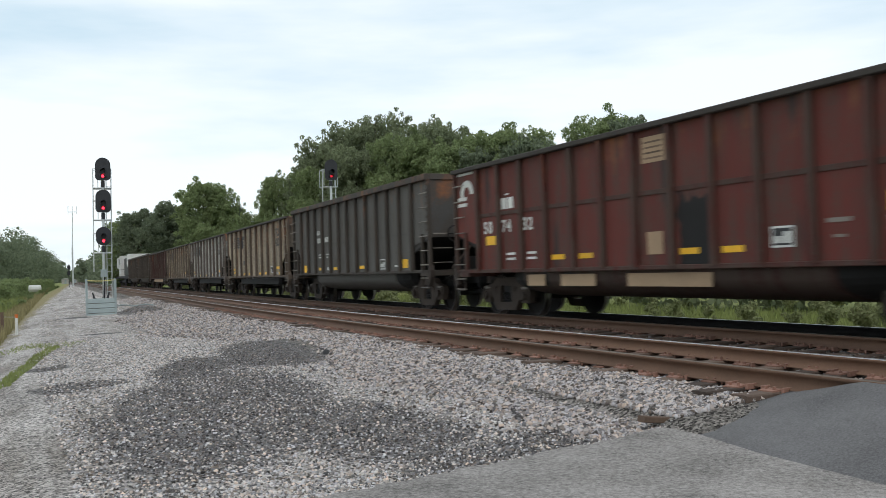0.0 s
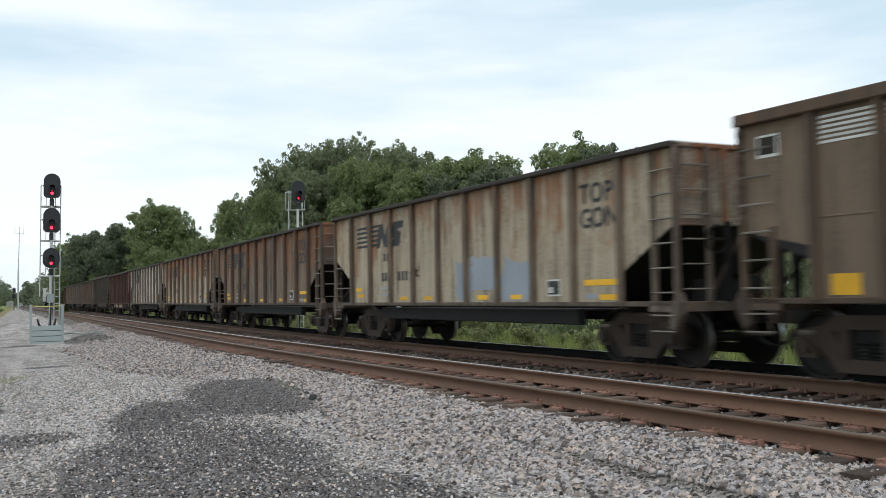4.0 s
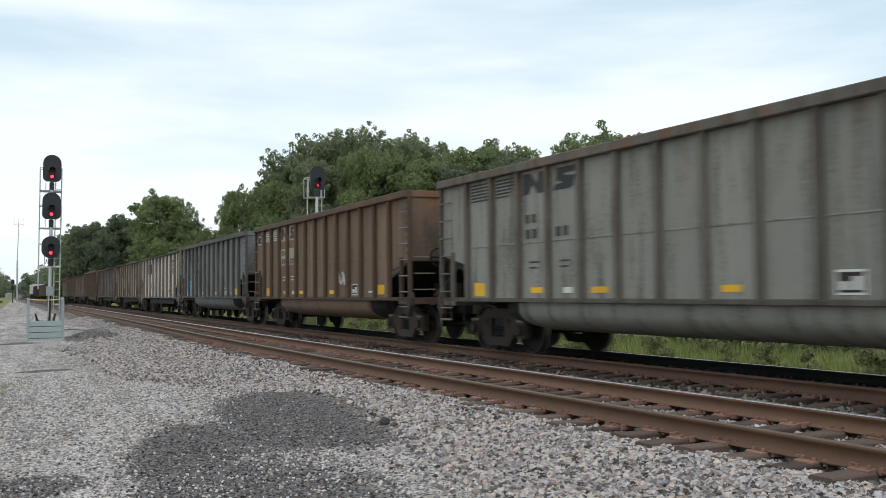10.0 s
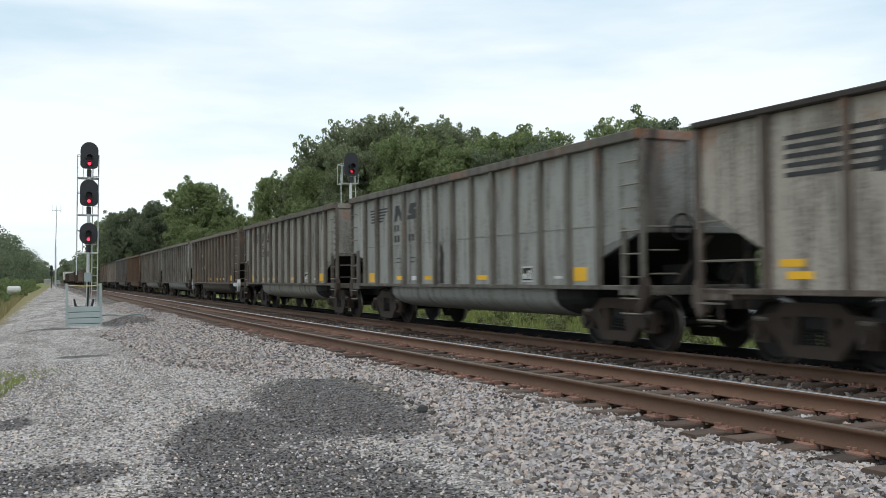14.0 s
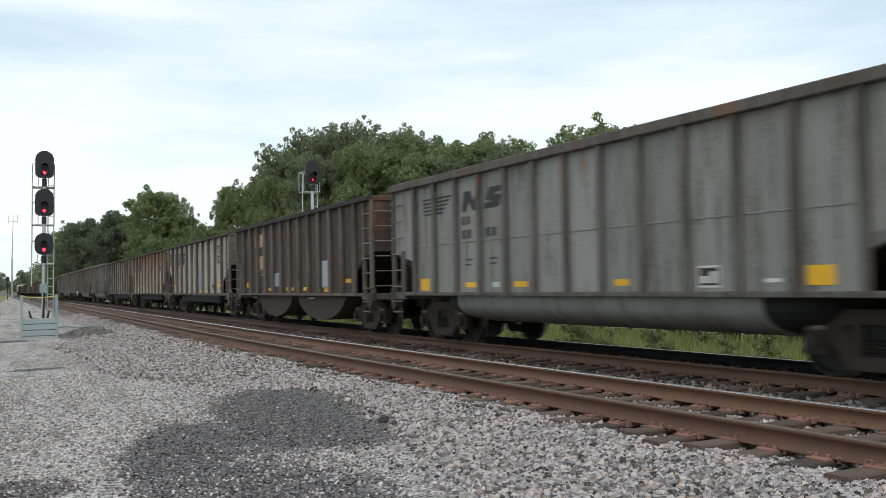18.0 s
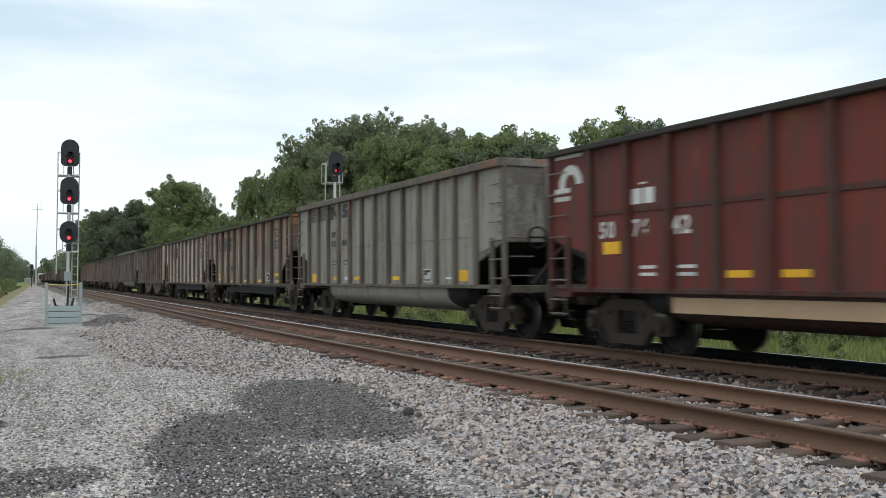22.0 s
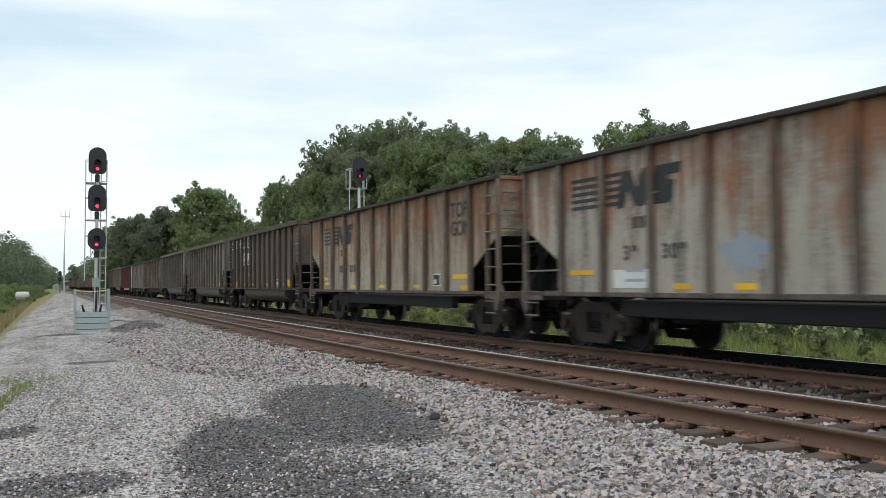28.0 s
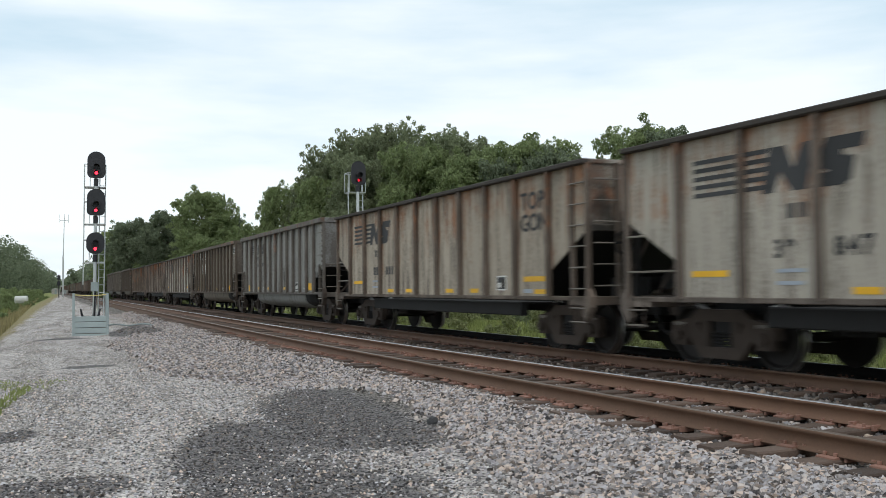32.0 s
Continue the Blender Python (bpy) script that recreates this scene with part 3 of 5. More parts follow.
stones("ballast_shoulder", shoulder(56000, 1.3, 17, 0.004, 1.6, 3.2) + shoulder(24000, 15.5, 42, 0.010, 1.2, 4.6) + shoulder(4500, 38, 66, 0.012, 1.0, 3.0), 0.029, M["stone"], "pale crushed limestone ballast on the track shoulder")
stones("ballast_toe", [p for p in scatter(1500, -3.4, -2.3, 2.0, 20, 0.004, 1.5) if in_dark(p[0], p[1]) < 0.1], 0.022, M["stone"], "loose limestone ballast stones at the shoulder's foot")
stones("ballast_cribs", scatter(17000, -1.3, 1.25, 1.6, 24, 0.0, 1.6) + scatter(4000, -1.25, 1.25, 24, 60, 0.0), 0.030, M["stone"], "grey limestone ballast between the wooden ties")
stones("ballast_between", scatter(11000, 1.15, SPACING + 1.4, 2.5, 34, 0.010, 1.3), 0.035, M["stone_dark"], "dark grey ballast between the two tracks")
stones("lot_gravel", lot(44000, 1.0, 22, 1.6, False) + lot(9000, 20, 55, 1.0, False), 0.0145, M["lot"], "fine pale gravel strewn over the lot")
stones("lot_cinders", lot(44000, 1.0, 18, 1.4, True), 0.0135, M["cinder"], "fine dark cinders strewn over the lot")
stones("cinder_heap", [p for p in scatter(5000, -3.9, -2.1, 36.2, 41, 0.01) if ((p[0] - xc(p[1]) + 3.0) / 0.75) ** 2 + ((p[1] - 38.6) / 2.3) ** 2 < 1.1], 0.035, M["cinder"], "dark heap of cinders beside the signal")


def tread(y0, y1, step):
    k, out = y0, []
    while k < y1 - 1e-6:
        out.append(k); k += step
    return out + [y1]


LINE = tread(-650, -60, 30) + tread(-50, -10, 5) + tread(-8, 60, 1.0)[0:] + tread(65, 120, 5) + tread(140, 900, 40)


def rail(off, top):
    w = [(-.069, -.18), (.069, -.18), (.069, -.168), (.012, -.145), (.010, -.046), (.036, -.036), (.036, -.004), (.030, 0), (-.030, 0), (-.036, -.004), (-.036, -.036), (-.010, -.046), (-.012, -.145), (-.069, -.168)]
    V, F, mi = [], [], []
    n = len(w)
    for y in LINE:
        V += [(xc(y) + off + a, y, z) for a, z in w]
    for j in range(len(LINE) - 1):
        for i in range(n):
            F.append((j * n + i, j * n + (i + 1) % n, (j + 1) * n + (i + 1) % n, (j + 1) * n + i)); mi.append(1 if i in (6, 7, 8) else 0)
    ob = raw("rail", V, F, M["rail"], "structure", "rusty brown steel rail with a worn head")
    ob.data.materials.append(M[top])
    ob.data.polygons.foreach_set("material_index", mi)
    return ob


for off, top in ((-GAUGE, "rail_dull"), (GAUGE, "rail_top"), (SPACING - GAUGE, "rail_dull"), (SPACING + GAUGE, "rail_top")):
    ob = rail(off, top)
    if off > SPACING:
        # the shade on the furthest rail's web is painted in as black
        ob.data.materials[0] = M["black"]
        ob["label"] = "steel rail with a worn head, its shaded web painted black"


# ---------------------------------------------------------------- road crossing
def slab(name, outline, z, thick, material, label):
    g = Geo()
    n = len(outline)
    g.add([(x, y, z + 0.006 * wave(x, y)) for x, y in outline] + [(x, y, z - thick) for x, y in outline], [tuple(range(n)), tuple(range(2 * n - 1, n - 1, -1))] + [(i, n + i, n + (i + 1) % n, (i + 1) % n) for i in range(n)])
    return tagged(part(name, g, material), label, "road", "", "structure")


def ragged(x0, y0, x1, y1, n, amp, seed):
    r = random.Random(seed)
    return [(x0 + (x1 - x0) * k / n + r.uniform(-amp, amp), y0 + (y1 - y0) * k / n + r.uniform(-amp, amp)) for k in range(n + 1)]


slab("road", ragged(-30, -9.4, -2, -1.3, 14, .1, 2) + ragged(-1.6, -1.1, 1.8, .4, 18, .05, 1) + ragged(1.95, .46, 5.4, 1.5, 26, .045, 3) + [(5.45, 1.2), (5.6, -6), (5.9, -12), (-30, -22)], -0.425, 0.35, M["asphalt"], "worn pale grey asphalt road with a crumbling edge")
V_, F_ = [], []
RAMP_V = (-.02, 0.0, .12, .28, .45, .65, .85, 1.3, 3.0, 13.0)  # distance in from the broken edge
for k in range(15):
    u = k / 14
    for j, q in enumerate(RAMP_V):
        edge = 1.46 - .07 * u + 0.03 * wave(9 * u, 3)
        y = edge - max(0, q)
        x = 5.42 + (xc(y) - GAUGE - .04 - 5.42) * u - (.10 * min(q, 1.5) * (1 - u) if q > 0 else 0)
        rise = .25 + .17 * min(1, max(0, q) / .8) ** 1.3
        z = -0.43 + rise * u ** .9 + .006 * wave(2 * x, 2 * y)
        V_.append((x, y + (.06 if j == 0 else 0), z - (.3 if j == 0 else 0)))
m = len(RAMP_V)
for k in range(14):
    F_ += [(m * k + j, m * k + j + 1, m * k + m + j + 1, m * k + m + j) for j in range(m - 1)]
raw("pavement", V_, F_, M["asphalt_new"], "structure", "dark new asphalt ramp up to the crossing", "road")
slab("pavement", [(6.90, .55), (8.2, .65), (9.4, -12), (8.05, -12)], -0.05, 0.16, M["asphalt_new"], "dark asphalt between the rails of the crossing")
slab("pavement", [(8.46, .75), (10.5, .9), (11.7, -12), (9.6, -12)], -0.05, 0.2, M["asphalt_new"], "dark asphalt between the two tracks of the crossing")
plank = Geo().bar(-.19, .19, -.05, .05, 0, .06, .008, 0)
p = part("broken_plank", plank, M["board"])
p.matrix_world = pose(5.36, 1.64, -0.40, 0, 8, 8)
tagged(p, "short broken rust-brown timber lying on the gravel", "plank")
st = Geo()
st.lathe_x([(-.07, .02), (-.05, .06), (0, .075), (.05, .055), (.07, .02)], 7)
rock = part("dark_stone", st, M["dark"])
rock.matrix_world = pose(4.62, 11.3, -0.39, 20, 0, 30)
tagged(rock, "dark lump of stone lying at the foot of the ballast", "stone")


# ---------------------------------------------------------------- signals
def oval(w, h, round_low):
    """Outline of a signal background: round on top, rounder or squarer below; z from 0 to h."""
    r = w / 2
    pts = [(r * math.cos(a), h - r + r * math.sin(a)) for a in [math.pi * k / 10 for k in range(11)]]
    q = r * round_low
    pts += [(-r + q - q * math.cos(a), q - q * math.sin(a)) for a in [math.pi / 2 * k / 5 for k in range(6)]]
    pts += [(r - q + q * math.sin(a), q - q * math.cos(a)) for a in [math.pi / 2 * k / 5 for k in range(6)]]
    return pts


def signal(x, y, zbase, lamps, lean, face, label, heights):
    root = empty("railway_signal", pose(x, y, zbase, 0, lean, face), label, "railway signal")
    top = lamps[0][0] - zbase
    part("mast", Geo().rod((0, 0.12, 0), (0, 0.12, top + .3), .065, 10), M["alu"], root)
    part("base_casting", Geo().bar(-.22, .22, -.08, .34, 0, .1, .02).rod((0, .12, .1), (0, .12, .5), .12, 10, 0, .075), M["alu"], root)
    for z, h in lamps:
        z -= zbase
        hd = part("signal_head", Geo().prism(oval(.66, h, .55 if h > 1 else .9), 1, -.03, 0), M["sigblack"], root, "black oval signal head background")
        hd.location = (0, 0, z - .2)
        hood = Geo()
        ring = [(-math.sin(a) * .13, .30 + math.cos(a) * .13 + .12) for a in [math.pi * (k / 8 * 1.3 - .65) for k in range(9)]]
        inner = [(a * .88, .42 + (b - .42) * .88) for a, b in reversed(ring)]
        hood.prism(ring + inner, 1, -.33, -.03)
        part("visor", hood, M["sigblack"], hd)
        low = [(-math.sin(a) * .12, .20 + math.cos(a) * .12) for a in [math.pi * (k / 8 * 1.5 - .75) for k in range(9)]]
        part("visor", Geo().prism(low + [(a * .88, .20 + (b - .20) * .88) for a, b in reversed(low)], 1, -.22, -.03), M["sigblack"], hd)
        part("lens", Geo().prism([(.062 * math.cos(k * math.pi / 6), .2 + .062 * math.sin(k * math.pi / 6)) for k in range(12)], 1, -.05, -.03), M["lamp"] if len(lamps) > 1 else M["lamp_dim"], hd, "lit red lens")
        part("lens", Geo().prism([(.07 * math.cos(k * math.pi / 6), .44 + .07 * math.sin(k * math.pi / 6)) for k in range(12)], 1, -.045, -.03), M["sigblack"], hd, "unlit dark lens")
        part("lamp_housing", Geo().bar(-.2, .2, 0.0, .26, .05, h - .2, .05), M["sigblack"], hd)
        part("mast_clamp", Geo().rod((0, .12, z - .5), (0, .12, z - .22), .09, 10), M["sigblack"], root)
        for zz in (z - .52, z + .35):
            for p0, p1 in (((-.42, .15), (.36, .15)), ((-.42, .15), (-.42, .75)), ((.36, .15), (.36, .75)), ((-.42, .75), (.36, .75))):
                part("cage_hoop", Geo().rod((*p0, zz), (*p1, zz), .018, 5), M["alu"], root)
        for p0 in ((-.42, .15), (.36, .15), (-.42, .75), (.36, .75), (-.2, .75), (.15, .75)):
            part("cage_bar", Geo().rod((*p0, z - .52), (*p0, z + .35), .016, 5), M["alu"], root)
        part("footplate", Geo().box(-.4, .34, .2, .75, z - .55, z - .525), M["alu"], root)
    for a in (-.42, .15, .36):
        g = Geo().rod((a, .2 if a < 0 else .55, .3 if a > 0 else 2.0 - 0), (a, .2 if a < 0 else .55, top - .1), .022, 6)
        part("ladder_rail", g, M["alu"], root)
    for k in range(int((top - .6) / .3)):
        part("ladder_rung", Geo().rod((.15, .55, .5 + .3 * k), (.36, .55, .5 + .3 * k), .012, 5), M["alu"], root)
    part("junction_box", Geo().bar(-.14, .14, -.1, .1, 1.75, 2.1, .02), M["grey"], root)
    part("cable", Geo().rod((-.03, -.02, .1), (0.02, .02, 1.75), .035, 6), M["sigblack"], root)
    return root


signal(1.46, 39.45, -.55, ((5.78, 1.04), (4.33, 1.04), (2.84, .84)), .6, 0, "grey railway signal mast with three red lights lit", 0)
signal(12.55, 41.0, -.75, ((6.0, 1.06),), 0, 0, "grey railway signal mast with one red light lit", 0)

crib = empty("signal_crib", pose(1.32, 39.3, -.62), "grey board retaining crib with posts and a yellow chain", "crib")
for k in range(4):
    part("board", Geo().bar(-.58, .58, -.66, -.62, .02 + .22 * k, .22 + .22 * k, .012, 0), M["grey"], crib, key="crib_board%d" % k)
    part("board", Geo().bar(-.62, -.58, -.62, .66, .02 + .22 * k, .22 + .22 * k, .012, 1), M["grey"], crib, key="crib_side%d" % k)
part("fill", Geo().box(-.57, .6, -.61, .62, 0, .8), M["stone_dark"], crib, "dark gravel fill")
for a, b in ((-.6, -.64), (.6, -.64), (-.6, .62), (.6, .62)):
    part("post", Geo().bar(a - .045, a + .045, b - .045, b + .045, -.1, 1.75, .01), M["grey"], crib)
for p, q in (((-.6, -.64), (.6, -.64)), ((-.6, -.64), (-.6, .62))):
    g = Geo()
    for k in range(6):
        s, t = k / 6, (k + 1) / 6
        g.rod((p[0] + (q[0] - p[0]) * s, p[1] + (q[1] - p[1]) * s, 1.70 - .18 * s * (1 - s)), (p[0] + (q[0] - p[0]) * t, p[1] + (q[1] - p[1]) * t, 1.70 - .18 * t * (1 - t)), .02, 5)
    part("chain", g, M["chain"], crib)
for k, (a, b) in enumerate(((.25, -.2), (-.25, .1), (.1, .3))):
    part("cable", Geo().rod((a, b, .75), (a * 1.4, b, 1.15), .06, 6, 0, .03).rod((a, b, .8), (a - .35, b - .2, .86), .03, 5), M["sigblack"], crib)
hose = Geo()
rings = [(2.0 + .2 * k, 39.4 + .1 * math.sin(k) + .035 * math.cos(a), -.12 + .03 * math.sin(1.3 * k) + .035 * math.sin(a)) for k in range(9) for a in [math.pi / 3 * q for q in range(6)]]
hose.add(rings, [(6 * k + q, 6 * k + (q + 1) % 6, 6 * k + 6 + (q + 1) % 6, 6 * k + 6 + q) for k in range(8) for q in range(6)] + [tuple(range(6)), tuple(range(53, 47, -1))])
tagged(part("signal_cable", hose, M["grey"]), "pale cable conduit running from the signal to the track", "cable")

post = empty("marker_post", pose(-1.55, 28, -.85), "white plastic marker post with an orange cap", "marker post")
part("shaft", Geo().rod((0, 0, 0), (0, 0, .78), .045, 8), M["white"], post)
part("cap", Geo().rod((0, 0, .78), (0, 0, .9), .05, 8), M["orange"], post)
stake = empty("fence_post", pose(-1.95, 27.6, -.9), "weathered wooden fence post with a wire", "fence post")
part("shaft", Geo().bar(-.05, .05, -.05, .05, 0, 1.05, .012), M["board"], stake)
part("wire", Geo().rod((0, 0, .9), (.42, .4, .86), .01, 4), M["alu"], stake)

tank = empty("white_tank", pose(-4.5, 122, -0.55), "small white tank among the weeds", "tank")
part("shell", Geo().lathe_x([(-.75, .2), (-.65, .45), (.65, .45), (.75, .2)], 14, 0, .75), M["white"], tank)
part("saddle", Geo().box(-.5, -.35, -.35, .35, 0, .4), M["concrete"], tank)
part("saddle", Geo().box(.35, .5, -.35, .35, 0, .4), M["concrete"], tank)
mast = empty("radio_mast", pose(-.45, 250, -.6), "thin grey radio mast with whip antennas", "radio mast")
part("lower_tube", Geo().rod((0, 0, 0), (0, 0, 10), .22, 8, 0, .18), M["alu"], mast)
part("upper_tube", Geo().rod((0, 0, 10), (.25, 0, 19.6), .12, 8, 0, .07), M["alu"], mast)
part("cross_arm", Geo().rod((-.8, 0, 18.9), (1.2, 0, 18.9), .06, 6), M["alu"], mast)
for a in (-.8, .25, 1.2):
    part("whip", Geo().rod((a, 0, 18.4), (a, 0, 20.4), .05, 5), M["alu"], mast)
far = empty("distant_signal", pose(-1.25, 230, -.6), "distant black signal with two heads on a mast", "railway signal")
part("mast", Geo().rod((0, 0, 0), (0, 0, 5.3), .09, 8), M["sigblack"], far)
for z in (2.9, 4.2):
    part("signal_head", Geo().prism([(a, b + z) for a, b in oval(.7, 1.05, .5)], 1, -.15, 0), M["sigblack"], far)
for k, (x, w, h) in enumerate(((-4.6, 3.2, 2.4), (-.9, 2.0, 1.8))):
    hut = empty("relay_hut", pose(x + .6, 430, -.7), "pale grey relay hut beside the track", "hut")
    part("wall_block", Geo().bar(-w / 2, w / 2, -1, 1, 0, h, .05), M["concrete"], hut)
    part("roof", Geo().prism([(-w / 2 - .15, h), (w / 2 + .15, h), (0, h + .35)], 1, -1.15, 1.15), M["alu"], hut)
    part("door", Geo().box(-.4, .4, -1.03, -1.0, .05, 1.95), M["grey"], hut)


# ---------------------------------------------------------------- plants
def leaf_cloud(centres, radii, n, size, seed, flat=0.85):
    """n leaf sprays, bent quads, on and in the round masses given by centres and radii."""
    r = np.random.default_rng(seed)
    centres, radii = np.asarray(centres, float), np.asarray(radii, float)
    w = radii ** 2 / (radii ** 2).sum()
    k = r.choice(len(radii), n, p=w)
    d = r.normal(size=(n, 3)); d /= np.linalg.norm(d, axis=1)[:, None]
    rad = radii[k] * (1 - 0.45 * r.random(n) ** 2.2) * r.uniform(.88, 1.14, n)
    p = centres[k] + d * rad[:, None] * [1, 1, flat]
    nrm = d + r.normal(size=(n, 3)) * .55; nrm /= np.linalg.norm(nrm, axis=1)[:, None]
    a = np.cross(nrm, r.normal(size=(n, 3))); a /= np.linalg.norm(a, axis=1)[:, None]
    b = np.cross(nrm, a)
    s = (size * r.uniform(.5, 1.35, n))[:, None]
    V = np.stack([p - a * s, p + b * s * .62 + nrm * s * .15, p + a * s, p - b * s * .62 + nrm * s * .15], 1)
    return V.reshape(-1, 3), np.arange(4 * n, dtype=np.int32).reshape(-1, 4)


def tree(h, width, base, seed, mat, leaves, size, label, low=0.25):
    """A tapered trunk with limbs that end in boughs; each bough carries many small tufts of leaves, with gaps between."""
    r = random.Random(seed)
    root = empty("tree", pose(0, 0, 0), label, "tree", "trees along the railway")
    g = Geo()
    pts, x, y = [], 0, 0
    for k in range(6):
        pts.append((x, y, h * .78 * k / 5)); x += r.uniform(-.3, .3); y += r.uniform(-.3, .3)
    for k in range(5):
        g.rod(pts[k], pts[k + 1], base * (1 - .17 * k), 9, 0, base * (1 - .17 * (k + 1)))
    part("trunk", g, M["bark"], root)
    C, R = [], []
    boughs = 26
    for k in range(boughs):
        f = (k + .5) / boughs
        z = h * (low + (.96 - low) * f)
        e = math.sqrt(max(.04, 1 - ((z / h - .53) / .47) ** 2)) if z > .3 * h else .75
        a, rr = k * 2.4 + r.uniform(-.5, .5), r.uniform(.35, .86) * e * width / 2
        bx, by = rr * math.cos(a), rr * math.sin(a)
        reach = width * r.uniform(.10, .17)
        if k % 2 == 0:
            part("limb", Geo().rod(pts[min(5, 1 + int(f * 5))], (bx, by, z), base * .30, 6, 0, base * .08), M["bark"], root)
        z = min(z, h - reach * r.uniform(1.0, 1.5))
        C.append((bx, by, z)); R.append(reach * .9)
        for _ in range(34):
            d = Vector((r.gauss(0, 1), r.gauss(0, 1), r.gauss(0, .75))).normalized() * reach * r.uniform(.6, 1.62)
            d.z *= .72 if d.z > 0 else 1
            q = width * r.uniform(.018, .046)
            C.append((bx + d.x, by + d.y, z + d.z)); R.append(q)
    V, F = leaf_cloud(C, R, leaves, size, seed, .8)
    crown = raw("crown", V, F, M[mat]); crown.parent = root
    return root


KIND = [tree(17, 12, .38, 1, "leaf", 60000, .14, "tall full-crowned oak with dark green leaves"),
        tree(15, 11, .34, 2, "leaf2", 52000, .14, "broad leafy tree with mid green crown"),
        tree(13, 9.5, .30, 3, "leaf3", 40000, .14, "dark green rounded tree"),
        tree(10, 8, .22, 4, "leaf2", 20000, .15, "small light green tree", .1)]
KH = (17, 15, 13, 10)
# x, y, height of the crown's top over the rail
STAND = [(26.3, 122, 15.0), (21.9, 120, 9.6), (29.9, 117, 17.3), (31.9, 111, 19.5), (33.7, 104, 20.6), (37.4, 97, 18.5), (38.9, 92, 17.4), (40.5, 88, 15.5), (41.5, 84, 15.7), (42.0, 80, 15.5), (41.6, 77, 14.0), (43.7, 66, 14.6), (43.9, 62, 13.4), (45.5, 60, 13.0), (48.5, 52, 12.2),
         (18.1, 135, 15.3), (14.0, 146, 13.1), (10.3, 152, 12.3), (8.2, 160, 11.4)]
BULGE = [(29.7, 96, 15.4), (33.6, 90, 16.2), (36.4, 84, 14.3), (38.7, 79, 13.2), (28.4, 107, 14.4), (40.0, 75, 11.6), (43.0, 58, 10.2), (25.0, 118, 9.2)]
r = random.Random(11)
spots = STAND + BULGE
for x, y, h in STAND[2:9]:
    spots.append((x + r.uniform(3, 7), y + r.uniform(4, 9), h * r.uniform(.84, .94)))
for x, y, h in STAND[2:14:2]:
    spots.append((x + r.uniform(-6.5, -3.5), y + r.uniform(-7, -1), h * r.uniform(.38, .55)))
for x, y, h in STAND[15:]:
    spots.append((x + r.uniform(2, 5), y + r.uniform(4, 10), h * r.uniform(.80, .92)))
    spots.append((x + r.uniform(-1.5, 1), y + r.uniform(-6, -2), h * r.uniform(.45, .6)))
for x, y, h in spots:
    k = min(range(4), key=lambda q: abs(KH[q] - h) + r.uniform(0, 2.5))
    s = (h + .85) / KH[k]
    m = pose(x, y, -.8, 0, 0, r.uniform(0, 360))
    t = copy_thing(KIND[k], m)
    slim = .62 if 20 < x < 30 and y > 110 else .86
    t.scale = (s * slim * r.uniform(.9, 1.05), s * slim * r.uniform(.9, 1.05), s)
for t in KIND:
    for o in (*t.children_recursive, t):
        bpy.data.objects.remove(o)


def wood(name, places, n, size, mat, label, seed):
    C, R = [], []
    rr = random.Random(seed)
    for x, y, h in places:
        for k in range(5):
            q = h * rr.uniform(.16, .30)
            C.append((x + rr.uniform(-.3, .3) * h, y + rr.uniform(-.35, .35) * h, -.8 + min(h - q, h * (.12 + .2 * k + rr.uniform(-.08, .08)))))
            R.append(q)
    V, F = leaf_cloud(C, R, n, size, seed)
    return raw(name, V, F, M[mat], "stuff", label, "trees")


r = random.Random(5)
wood("far_woods", [(xc(y) + 12 + r.uniform(-2.5, 9), y, r.uniform(9.5, 14.5)) for y in [172 + 7 * k for k in range(48)]], 15000, .6, "leaf3", "dark green line of distant trees along the railway", 21)
wood("far_woods", [(xc(y) + 14 + r.uniform(-4, 10), y, r.uniform(9, 15)) for y in [500 + 16 * k for k in range(60)]], 9000, 1.5, "leaf3", "dark green line of the furthest trees", 22)
wood("far_woods", [(-14.5 + r.uniform(-9, 1.5), y, r.uniform(11.5, 15.5)) for y in [185 + 8 * k for k in range(60)]], 95000, .36, "leaf3", "dark green wood on the far side of the lane", 23)
wood("far_woods", [(-13.5 + r.uniform(-6, 2), y, r.uniform(12, 17)) for y in [670 + 14 * k for k in range(70)]], 24000, .95, "leaf3", "dark green wood at the end of the lane", 28)
wood("roadside_bushes", [(-8.3 + r.uniform(-6, 3.2), y, r.uniform(1.0, 2.6)) for y in [44 + 1.5 * k for k in range(150)]], 60000, .13, "leaf2", "green roadside bushes and weeds", 24)
wood("roadside_weeds", [(-4.6 + r.uniform(-2.2, 1.2), y, r.uniform(.3, .9)) for y in [27 + 1.5 * k for k in range(150)]], 40000, .075, "leaf2", "low green weeds along the lane", 25)
wood("field_bushes", [(xc(y) + 13.0 + r.uniform(-4, 5), y, r.uniform(.35, 1.5)) for y in [10 + 1.3 * k for k in range(90)]], 42000, .065, "weed", "green bushes behind the railway embankment", 26)

wood("field_weeds", [(xc(y) + SPACING + 4.6 + r.uniform(-.8, 3.5), y, r.uniform(.25, .95)) for y in [3 + .9 * k for k in range(75)]], 30000, .048, "weed", "leafy weeds behind the far track", 29)
wood("hedgerow", [(xc(y) + 19 + r.uniform(-2, 7), y, r.uniform(2.8, 5.5)) for y in [-16 + 1.4 * k for k in range(72)]], 48000, .19, "leaf", "green hedgerow of shrubs behind the field", 27)


